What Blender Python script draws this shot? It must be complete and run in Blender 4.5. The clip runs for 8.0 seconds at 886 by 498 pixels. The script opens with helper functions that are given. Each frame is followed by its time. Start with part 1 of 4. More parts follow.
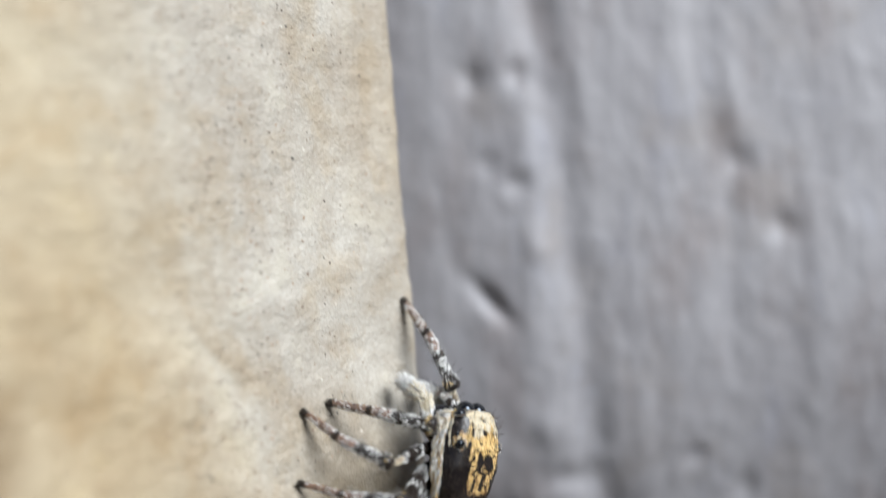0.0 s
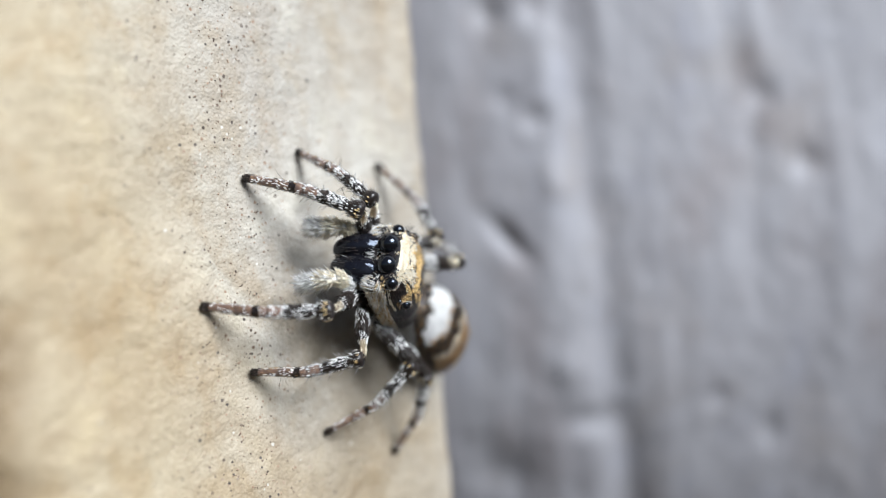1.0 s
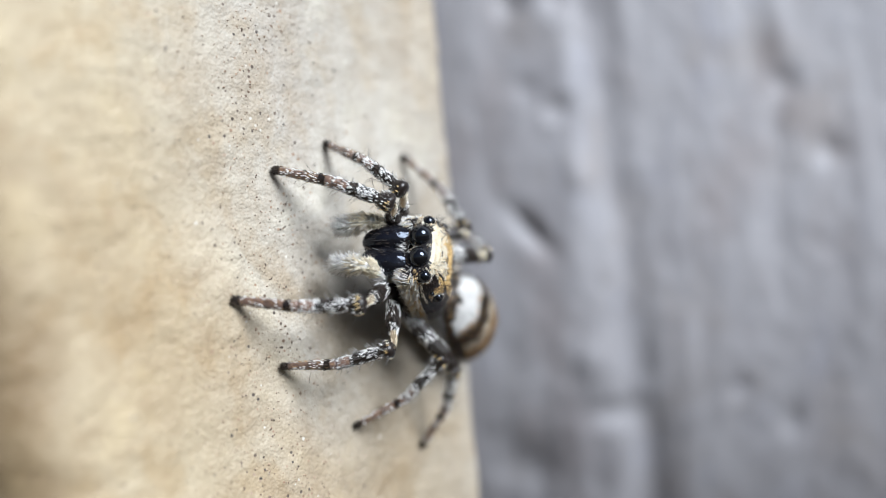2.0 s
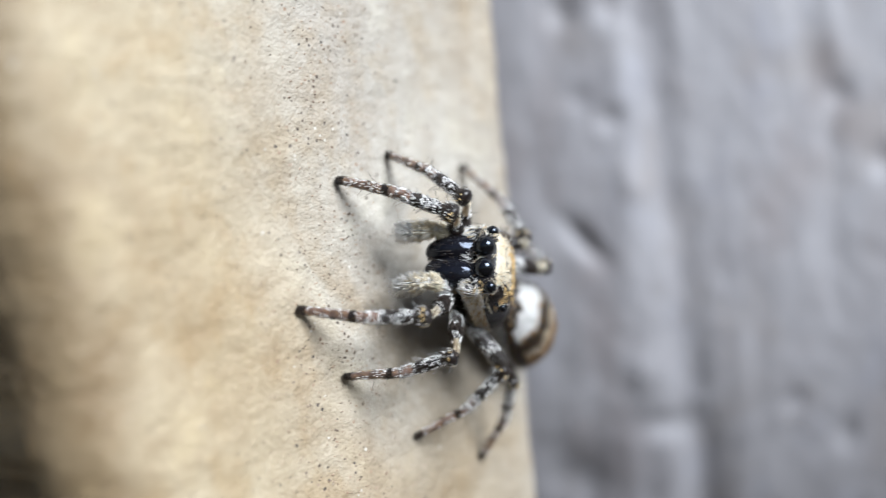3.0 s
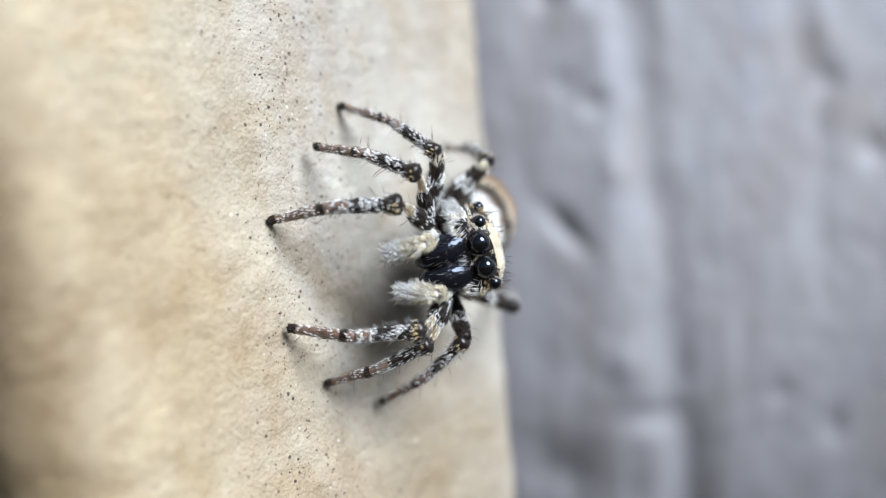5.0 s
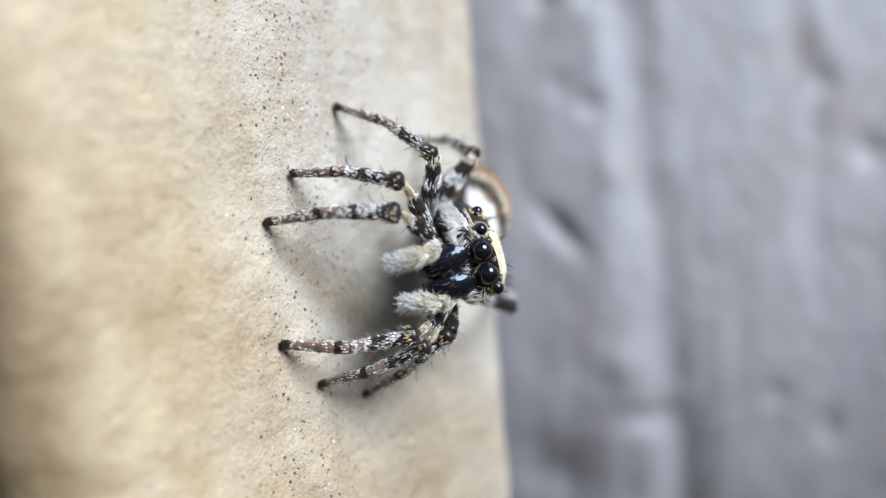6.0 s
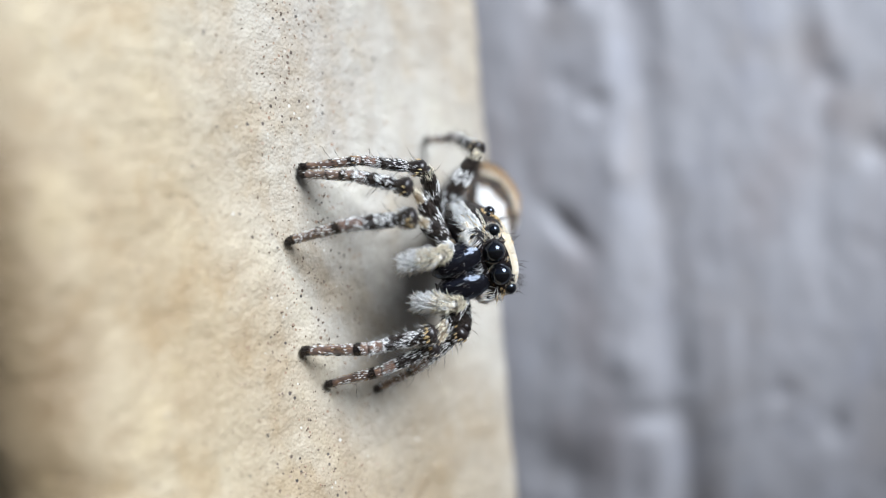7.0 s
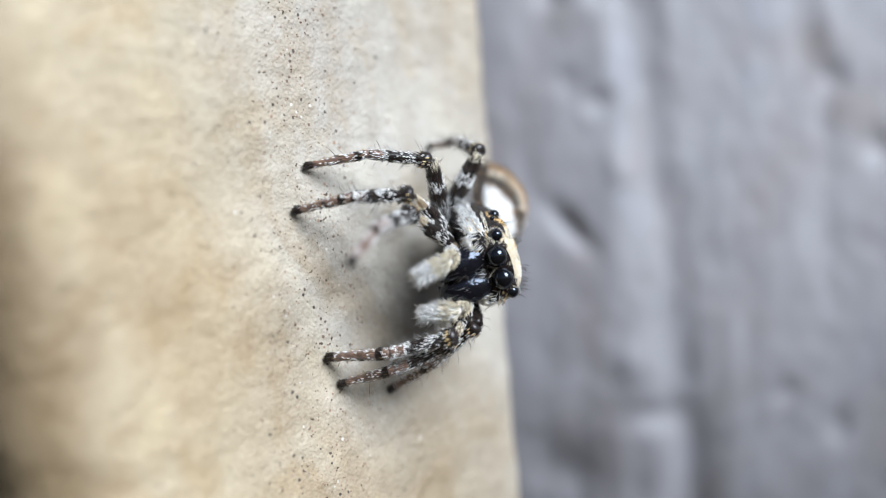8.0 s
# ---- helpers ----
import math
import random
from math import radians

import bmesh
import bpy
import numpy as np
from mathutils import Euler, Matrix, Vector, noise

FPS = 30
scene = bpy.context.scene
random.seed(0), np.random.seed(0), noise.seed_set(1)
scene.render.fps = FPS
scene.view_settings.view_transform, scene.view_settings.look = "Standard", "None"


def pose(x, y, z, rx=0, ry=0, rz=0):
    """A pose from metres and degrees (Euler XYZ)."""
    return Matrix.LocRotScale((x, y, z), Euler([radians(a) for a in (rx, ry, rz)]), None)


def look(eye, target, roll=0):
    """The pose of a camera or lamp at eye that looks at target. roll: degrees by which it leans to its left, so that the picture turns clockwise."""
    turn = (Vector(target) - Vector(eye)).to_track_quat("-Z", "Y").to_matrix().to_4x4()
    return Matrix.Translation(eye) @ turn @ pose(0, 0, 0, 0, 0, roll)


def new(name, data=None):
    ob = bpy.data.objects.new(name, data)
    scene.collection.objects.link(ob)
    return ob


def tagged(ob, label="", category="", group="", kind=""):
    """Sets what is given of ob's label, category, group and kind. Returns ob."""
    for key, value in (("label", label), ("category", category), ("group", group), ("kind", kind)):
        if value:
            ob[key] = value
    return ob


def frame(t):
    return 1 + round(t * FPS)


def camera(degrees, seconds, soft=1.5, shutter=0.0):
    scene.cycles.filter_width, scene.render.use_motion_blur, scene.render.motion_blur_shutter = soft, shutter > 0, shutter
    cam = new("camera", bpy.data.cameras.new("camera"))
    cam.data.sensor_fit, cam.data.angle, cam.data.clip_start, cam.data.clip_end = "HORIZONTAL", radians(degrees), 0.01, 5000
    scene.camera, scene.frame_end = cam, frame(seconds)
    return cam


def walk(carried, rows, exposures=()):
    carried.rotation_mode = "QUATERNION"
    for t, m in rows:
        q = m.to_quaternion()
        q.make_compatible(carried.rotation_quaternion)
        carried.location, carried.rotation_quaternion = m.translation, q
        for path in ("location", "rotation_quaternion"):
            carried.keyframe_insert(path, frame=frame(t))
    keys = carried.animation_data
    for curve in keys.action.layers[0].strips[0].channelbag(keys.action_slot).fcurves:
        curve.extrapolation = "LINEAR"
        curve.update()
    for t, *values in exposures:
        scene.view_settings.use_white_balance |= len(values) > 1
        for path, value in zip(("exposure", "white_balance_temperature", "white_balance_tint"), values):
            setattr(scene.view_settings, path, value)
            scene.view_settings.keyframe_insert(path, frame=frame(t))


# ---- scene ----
MM = 0.001  # the plan below is in millimetres: x away from the plaster, y along it, z up
cam = camera(40.0, 8.0, soft=1.1, shutter=0.5)
# a phone with a clip-on close-up lens: a shallow zone of sharpness
cam.data.dof.use_dof = True
cam.data.dof.aperture_fstop = cam.data.lens / 1.85

CAMERA_ROWS = [
    (0.0, 23.39, -16.71, 1.22, 90.93, 4.84, 42.98),
    (0.2, 23.68, -16.74, 0.67, 90.15, 5.36, 43.04),
    (0.4, 22.95, -16.65, 0.22, 89.06, 5.52, 42.87),
    (0.5, 22.60, -16.16, -1.23, 89.59, 4.64, 42.85),
    (0.6, 23.05, -16.05, -1.52, 90.15, 5.16, 43.02),
    (0.7, 22.76, -16.17, -1.28, 90.33, 5.20, 42.94),
    (0.8, 22.42, -16.37, -0.71, 89.95, 4.96, 43.08),
    (1.0, 22.44, -16.44, -0.44, 90.66, 5.13, 43.18),
    (1.2, 22.38, -16.69, -0.39, 90.20, 4.99, 43.02),
    (2.3, 21.41, -17.02, -0.32, 90.21, 5.48, 42.68),
    (2.5, 21.62, -17.31, -0.37, 90.74, 4.99, 43.33),
    (3.0, 20.74, -17.55, -0.23, 90.75, 5.19, 43.51),
    (3.2, 20.22, -17.74, -0.52, 90.31, 4.92, 44.20),
    (3.3, 19.95, -17.17, -1.35, 90.17, 4.76, 43.39),
    (3.5, 20.06, -16.75, -1.05, 90.60, 5.16, 43.81),
    (3.7, 19.96, -16.85, -0.59, 90.28, 5.33, 43.57),
    (3.9, 20.15, -16.88, -0.52, 90.51, 5.62, 43.22),
    (4.0, 20.15, -16.88, -0.52, 90.08, 5.30, 42.96),
    (4.1, 20.23, -16.85, -0.50, 90.58, 4.63, 42.97),
    (4.3, 20.21, -16.89, -0.55, 90.39, 4.57, 42.94),
    (4.5, 20.16, -16.76, -0.53, 90.53, 4.89, 42.95),
    (5.8, 20.19, -16.72, -0.54, 90.62, 4.85, 42.61),
    (6.0, 20.19, -16.72, -0.54, 90.62, 4.85, 42.61),
    (6.5, 20.13, -16.72, -0.58, 90.42, 4.88, 42.84),
    (7.0, 20.13, -16.73, -0.55, 90.60, 4.87, 42.81),
    (7.5, 20.18, -16.74, -0.56, 90.55, 4.86, 42.71),
    (8.0, 20.08, -16.71, -0.55, 90.55, 4.91, 42.88),
]
walk(cam, [(t, pose(x * MM, y * MM, z * MM, rx, ry, rz)) for t, x, y, z, rx, ry, rz in CAMERA_ROWS],
     exposures=[(0.0, 0.6, 5950, 8), (0.5, 0.72, 5850, 8), (1.0, 0.76, 5750, 8), (3.0, 0.79, 5750, 8), (3.5, 0.84, 5600, 8), (8.0, 0.77, 5600, 8)])

# ---- light: a sun spread wide by bright haze in front of the plaster, blue sky above, sunlit earth below
SUN_WAY = Vector((1.0, -0.06, 0.66)).normalized()
world = bpy.data.worlds.new("sky")
scene.world = world
world.use_nodes = True
sky = world.node_tree.nodes.new("ShaderNodeTexSky")
sky.sky_type = "NISHITA"
sky.sun_disc = False
sky.sun_elevation = math.asin(SUN_WAY.z)
sky.sun_rotation = math.atan2(SUN_WAY.x, SUN_WAY.y)
background = world.node_tree.nodes["Background"]
background.inputs["Strength"].default_value = 0.03
links = world.node_tree.links
place = world.node_tree.nodes.new("ShaderNodeTexCoord")
height = world.node_tree.nodes.new("ShaderNodeSeparateXYZ")
links.new(place.outputs["Generated"], height.inputs[0])
horizon = world.node_tree.nodes.new("ShaderNodeMapRange")
horizon.inputs["From Min"].default_value, horizon.inputs["From Max"].default_value = 0.02, -0.06
links.new(height.outputs[2], horizon.inputs["Value"])
earth = world.node_tree.nodes.new("ShaderNodeMix")
earth.data_type = "RGBA"
links.new(horizon.outputs["Result"], earth.inputs[0])
links.new(sky.outputs["Color"], earth.inputs[6])
earth.inputs[7].default_value = (0.95, 0.66, 0.38, 1)
links.new(earth.outputs[2], background.inputs["Color"])
sun = new("sun", bpy.data.lights.new("sun", "SUN"))
sun.data.energy = 4.5
sun.data.angle = radians(34)
sun.data.color = (1.0, 0.97, 0.93)
sun.matrix_world = look(SUN_WAY, (0, 0, 0))

# ---- materials
def material(name, colour, rough=0.6, metal=0.0, spec=0.5):
    m = bpy.data.materials.new(name)
    m.use_nodes = True
    b = m.node_tree.nodes["Principled BSDF"]
    b.inputs["Base Color"].default_value = (*colour, 1)
    b.inputs["Roughness"].default_value = rough
    b.inputs["Metallic"].default_value = metal
    b.inputs["Specular IOR Level"].default_value = spec
    return m, m.node_tree.nodes, m.node_tree.links, b


def coords(nodes, links, scale):
    """Object coordinates in units of one millimetre, stretched by scale."""
    c = nodes.new("ShaderNodeTexCoord")
    v = nodes.new("ShaderNodeMapping")
    v.inputs["Scale"].default_value = [s / MM for s in scale]
    links.new(c.outputs["Object"], v.inputs["Vector"])
    return v.outputs["Vector"]


def noise_tex(nodes, links, vec, scale, detail=4.0, rough=0.55):
    n = nodes.new("ShaderNodeTexNoise")
    n.inputs["Scale"].default_value = scale
    n.inputs["Detail"].default_value = detail
    n.inputs["Roughness"].default_value = rough
    links.new(vec, n.inputs["Vector"])
    return n.outputs["Fac"]


def ramp(nodes, links, fac, stops):
    r = nodes.new("ShaderNodeValToRGB")
    e = r.color_ramp.elements
    while len(e) < len(stops):
        e.new(0.5)
    for el, (p, c) in zip(e, stops):
        el.position, el.color = p, (*c, 1)
    links.new(fac, r.inputs["Fac"])
    return r.outputs["Color"]


def mix(nodes, links, fac, a, b, how="MIX"):
    m = nodes.new("ShaderNodeMix")
    m.data_type, m.blend_type = "RGBA", how
    for socket, value in ((m.inputs[0], fac), (m.inputs[6], a), (m.inputs[7], b)):
        if isinstance(value, (int, float)):
            socket.default_value = value
        elif isinstance(value, tuple):
            socket.default_value = (*value, 1)
        else:
            links.new(value, socket)
    return m.outputs[2]


def bump(nodes, links, b, heights):
    last = None
    for fac, strength, dist in heights:
        n = nodes.new("ShaderNodeBump")
        n.inputs["Strength"].default_value = strength
        n.inputs["Distance"].default_value = dist * MM
        links.new(fac, n.inputs["Height"])
        if last:
            links.new(last, n.inputs["Normal"])
        last = n.outputs["Normal"]
    links.new(last, b.inputs["Normal"])


def plaster_material():
    m, n, l, b = material("sanded_plaster", (0.325, 0.293, 0.238), 0.6, spec=0.4)
    v = coords(n, l, (1, 1, 1))
    broad = noise_tex(n, l, v, 0.35, 5, 0.6)
    blot = noise_tex(n, l, v, 1.3, 5, 0.6)
    fine = noise_tex(n, l, v, 9.0, 3, 0.7)
    col = ramp(n, l, broad, [(0.3, (0.287, 0.255, 0.206)), (0.5, (0.351, 0.325, 0.275)), (0.72, (0.446, 0.423, 0.371))])
    col = mix(n, l, ramp(n, l, blot, [(0.3, (0.6, 0.6, 0.6)), (0.5, (0, 0, 0))]), col, (0.259, 0.217, 0.162))
    col = mix(n, l, ramp(n, l, blot, [(0.62, (0, 0, 0)), (0.75, (1, 1, 1))]), col, (0.401, 0.379, 0.325))
    col = mix(n, l, 0.35, col, ramp(n, l, fine, [(0.25, (0.190, 0.162, 0.130)), (0.55, (0.358, 0.325, 0.282)), (0.8, (0.487, 0.471, 0.434))]))
    cloud = noise_tex(n, l, coords(n, l, (1, 1, 0.8)), 0.62, 4, 0.62)
    col = mix(n, l, ramp(n, l, cloud, [(0.36, (0.75, 0.75, 0.75)), (0.5, (0, 0, 0))]), col, mix(n, l, 1.0, col, (0.9, 0.83, 0.72), "MULTIPLY"))
    col = mix(n, l, ramp(n, l, cloud, [(0.56, (0, 0, 0)), (0.68, (0.5, 0.5, 0.5))]), col, (0.442, 0.410, 0.335))
    stain = noise_tex(n, l, coords(n, l, (1, 0.8, 0.55)), 0.13, 3, 0.5)
    col = mix(n, l, ramp(n, l, stain, [(0.5, (0, 0, 0)), (0.68, (1, 1, 1))]), col, mix(n, l, 1.0, col, (0.87, 0.8, 0.7), "MULTIPLY"))
    # brown shade below the spider, painted low on the face with a ragged edge
    low = n.new("ShaderNodeVectorMath")
    low.operation = "MULTIPLY_ADD"
    l.new(v, low.inputs[0])
    low.inputs[1].default_value, low.inputs[2].default_value = (0, 0.2, 0.19), (0, -0.78, 1.3)
    far = n.new("ShaderNodeVectorMath")
    far.operation = "LENGTH"
    l.new(low.outputs[0], far.inputs[0])
    ragged = n.new("ShaderNodeMath")
    ragged.operation = "MULTIPLY_ADD"
    l.new(broad, ragged.inputs[0])
    ragged.inputs[1].default_value = 0.9
    l.new(far.outputs["Value"], ragged.inputs[2])
    low_shade = n.new("ShaderNodeMapRange")
    low_shade.inputs["From Min"].default_value, low_shade.inputs["From Max"].default_value = 1.45, 0.7
    l.new(ragged.outputs[0], low_shade.inputs["Value"])
    col = mix(n, l, low_shade.outputs["Result"], col, mix(n, l, 1.0, col, (0.76, 0.68, 0.55), "MULTIPLY"))
    # yellower near the worn arris; shade on its round painted in darker brown
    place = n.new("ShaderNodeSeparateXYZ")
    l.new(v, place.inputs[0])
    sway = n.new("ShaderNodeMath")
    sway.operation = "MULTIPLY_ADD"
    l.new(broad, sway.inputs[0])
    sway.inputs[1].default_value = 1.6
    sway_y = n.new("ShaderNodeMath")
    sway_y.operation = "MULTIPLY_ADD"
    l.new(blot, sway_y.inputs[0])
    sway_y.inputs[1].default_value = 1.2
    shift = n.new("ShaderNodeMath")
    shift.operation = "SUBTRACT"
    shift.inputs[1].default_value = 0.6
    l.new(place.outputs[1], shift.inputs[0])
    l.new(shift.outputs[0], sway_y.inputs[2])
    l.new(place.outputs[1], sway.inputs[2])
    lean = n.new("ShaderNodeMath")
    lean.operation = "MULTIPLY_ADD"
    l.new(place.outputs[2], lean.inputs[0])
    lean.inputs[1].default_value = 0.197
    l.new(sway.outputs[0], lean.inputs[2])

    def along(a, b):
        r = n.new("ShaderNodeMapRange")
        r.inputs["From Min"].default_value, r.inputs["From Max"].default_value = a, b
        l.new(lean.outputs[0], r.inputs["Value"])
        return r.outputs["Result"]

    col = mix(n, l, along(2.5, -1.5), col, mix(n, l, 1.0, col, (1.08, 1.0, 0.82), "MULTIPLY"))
    # shade where the round turns away, put into the colour
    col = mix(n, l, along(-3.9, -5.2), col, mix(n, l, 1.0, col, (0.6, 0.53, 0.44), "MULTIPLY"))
    # dark and rusty sand grains that sit in the paint
    g = n.new("ShaderNodeTexVoronoi")
    g.inputs["Scale"].default_value = 7.5
    l.new(v, g.inputs["Vector"])
    here = n.new("ShaderNodeMath")
    here.operation = "LESS_THAN"
    here.inputs[1].default_value = 0.32
    sep = n.new("ShaderNodeSeparateColor")
    l.new(g.outputs["Color"], sep.inputs[0])
    odd = n.new("ShaderNodeMath")  # grains of unlike size
    odd.operation = "MULTIPLY_ADD"
    l.new(sep.outputs[2], odd.inputs[0])
    odd.inputs[1].default_value = 0.18
    l.new(g.outputs["Distance"], odd.inputs[2])
    l.new(odd.outputs[0], here.inputs[0])
    few = n.new("ShaderNodeMath")
    few.operation = "LESS_THAN"
    # the paint has weathered off a strip: more bare sand there
    strip = n.new("ShaderNodeMath")
    strip.operation = "MULTIPLY"
    for k, (a, c) in enumerate(((-0.9, 0.3), (2.4, 1.2))):
        r = n.new("ShaderNodeMapRange")
        r.inputs["From Min"].default_value, r.inputs["From Max"].default_value = a, c
        l.new(sway_y.outputs[0], r.inputs["Value"])
        l.new(r.outputs["Result"], strip.inputs[k])
    often = n.new("ShaderNodeMath")
    often.operation = "MULTIPLY_ADD"
    l.new(strip.outputs[0], often.inputs[0])
    often.inputs[1].default_value, often.inputs[2].default_value = 0.3, 0.05
    l.new(often.outputs[0], few.inputs[1])
    l.new(sep.outputs[0], few.inputs[0])
    both = n.new("ShaderNodeMath")
    both.operation = "MULTIPLY"
    l.new(here.outputs[0], both.inputs[0])
    l.new(few.outputs[0], both.inputs[1])
    grain = ramp(n, l, sep.outputs[1], [(0.0, (0.05, 0.042, 0.036)), (0.4, (0.11, 0.08, 0.06)), (0.66, (0.26, 0.17, 0.11)), (0.86, (0.3, 0.24, 0.18)), (0.96, (0.5, 0.47, 0.41))])
    col = mix(n, l, both.outputs[0], col, grain)
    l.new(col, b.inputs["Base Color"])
    pebble = n.new("ShaderNodeTexVoronoi")
    pebble.inputs["Scale"].default_value = 6.0
    l.new(v, pebble.inputs["Vector"])
    sand = n.new("ShaderNodeTexVoronoi")
    sand.inputs["Scale"].default_value = 13.0
    l.new(v, sand.inputs["Vector"])
    bump(n, l, b, [(blot, 0.4, 0.05), (pebble.outputs["Distance"], 0.35, -0.04), (sand.outputs["Distance"], 0.42, -0.04), (fine, 0.32, 0.04), (noise_tex(n, l, v, 22, 3, 0.6), 0.4, 0.03)])
    return m


def board_material():
    m, n, l, b = material("weathered_grey_paint", (0.310, 0.306, 0.340), 0.6, spec=0.35)
    v = coords(n, l, (1, 1, 0.22))
    w = coords(n, l, (1, 1, 1))
    grain = noise_tex(n, l, v, 0.75, 6, 0.6)
    blot = noise_tex(n, l, w, 0.32, 4, 0.55)
    fine = noise_tex(n, l, v, 5.0, 4, 0.6)
    col = ramp(n, l, grain, [(0.3, (0.189, 0.181, 0.193)), (0.52, (0.230, 0.224, 0.236)), (0.75, (0.279, 0.273, 0.289))])
    col = mix(n, l, ramp(n, l, blot, [(0.3, (1, 1, 1)), (0.46, (0, 0, 0))]), col, (0.206, 0.189, 0.185))
    worn = noise_tex(n, l, coords(n, l, (1, 1, 0.45)), 0.5, 5, 0.6)
    col = mix(n, l, ramp(n, l, worn, [(0.32, (0.8, 0.8, 0.8)), (0.48, (0, 0, 0))]), col, mix(n, l, 1.0, col, (0.72, 0.65, 0.62), "MULTIPLY"))
    col = mix(n, l, ramp(n, l, worn, [(0.56, (0, 0, 0)), (0.7, (0.7, 0.7, 0.7))]), col, mix(n, l, 1.0, col, (1.18, 1.23, 1.33), "MULTIPLY"))
    col = mix(n, l, 0.25, col, ramp(n, l, fine, [(0.3, (0.181, 0.176, 0.180)), (0.7, (0.313, 0.306, 0.317))]))
    l.new(col, b.inputs["Base Color"])
    bump(n, l, b, [(grain, 0.3, 0.15), (fine, 0.4, 0.04)])
    return m


def varied(name, dark, light, rough, scale, metal=0.0, spec=0.5, thin_share=0.0, sky_tint=None, wrinkle=0.0):
    """A surface of two close colours, patch by patch and from hair to hair."""
    m, n, l, b = material(name, light, rough, metal, spec)
    # blue of the reflected sky, put into the gloss colour
    if sky_tint:
        b.inputs["Specular Tint"].default_value = (*sky_tint, 1)
    fac = noise_tex(n, l, coords(n, l, (1, 1, 1)), scale, 3, 0.6)
    geo = n.new("ShaderNodeNewGeometry")
    add = n.new("ShaderNodeMath")
    add.operation = "MULTIPLY_ADD"
    l.new(geo.outputs["Random Per Island"], add.inputs[0])
    add.inputs[1].default_value = 0.5
    l.new(fac, add.inputs[2])
    col = ramp(n, l, add.outputs[0], [(0.4, dark), (1.0, light)])
    l.new(col, b.inputs["Base Color"])
    if wrinkle:  # shallow dents that break up the gloss
        bump(n, l, b, [(noise_tex(n, l, coords(n, l, (1, 1, 0.6)), 3.2, 3, 0.6), wrinkle, 0.05)])
    if thin_share:  # thin hair lets light pass
        b.inputs["Sheen Weight"].default_value = 1.0
        thin, blend = n.new("ShaderNodeBsdfTranslucent"), n.new("ShaderNodeMixShader")
        l.new(col, thin.inputs["Color"])
        blend.inputs[0].default_value = thin_share
        l.new(b.outputs[0], blend.inputs[1])
        l.new(thin.outputs[0], blend.inputs[2])
        l.new(blend.outputs[0], n["Material Output"].inputs["Surface"])
    return m


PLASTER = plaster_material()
BOARD = board_material()
CUTICLE = varied("black_cuticle", (0.006, 0.005, 0.006), (0.022, 0.016, 0.013), 0.3, 9, spec=0.35)
# jaw and eye gloss tinted blue in place of sky reflections
JAW = varied("glossy_black_jaw", (0.004, 0.004, 0.005), (0.008, 0.008, 0.011), 0.1, 6, spec=0.36, wrinkle=1.0, sky_tint=(0.72, 0.82, 1.0))
PALE = varied("amber_cuticle", (0.3, 0.22, 0.13), (0.68, 0.57, 0.4), 0.3, 6, thin_share=0.65)
BROWN = varied("reddish_brown_cuticle", (0.07, 0.038, 0.024), (0.28, 0.16, 0.105), 0.35, 8, thin_share=0.2)
EYE = varied("black_lens", (0.003, 0.003, 0.004), (0.005, 0.005, 0.006), 0.04, 4, spec=0.55, sky_tint=(0.75, 0.85, 1.0))
WHITE = varied("white_hair", (0.9, 0.89, 0.86), (0.97, 0.96, 0.94), 0.35, 12, thin_share=0.25)
CREAM = varied("cream_hair", (0.72, 0.62, 0.42), (0.96, 0.9, 0.74), 0.5, 10, thin_share=0.35)
GOLD = varied("golden_tan_hair", (0.42, 0.26, 0.08), (0.9, 0.68, 0.33), 0.4, 8)
DARK = varied("dark_hair", (0.01, 0.008, 0.007), (0.05, 0.035, 0.025), 0.4, 8)
GREY = varied("silver_grey_hair", (0.16, 0.155, 0.15), (0.5, 0.5, 0.49), 0.45, 10)
RUST = varied("orange_brown_hair", (0.17, 0.095, 0.04), (0.44, 0.28, 0.13), 0.45, 8)
GRIT = varied("dark_sand_grain", (0.05, 0.035, 0.028), (0.34, 0.24, 0.165), 0.6, 2)
CHALK = varied("white_haired_skin", (0.84, 0.81, 0.74), (0.95, 0.93, 0.88), 0.6, 12)
SPIDER_SLOTS = [CUTICLE, JAW, PALE, BROWN, EYE, WHITE, CREAM, GOLD, DARK, GREY, RUST, CHALK]
C_BLACK, C_JAW, C_PALE, C_BROWN, C_EYE, H_WHITE, H_CREAM, H_GOLD, H_DARK, H_GREY, H_RUST, C_CHALK = range(12)


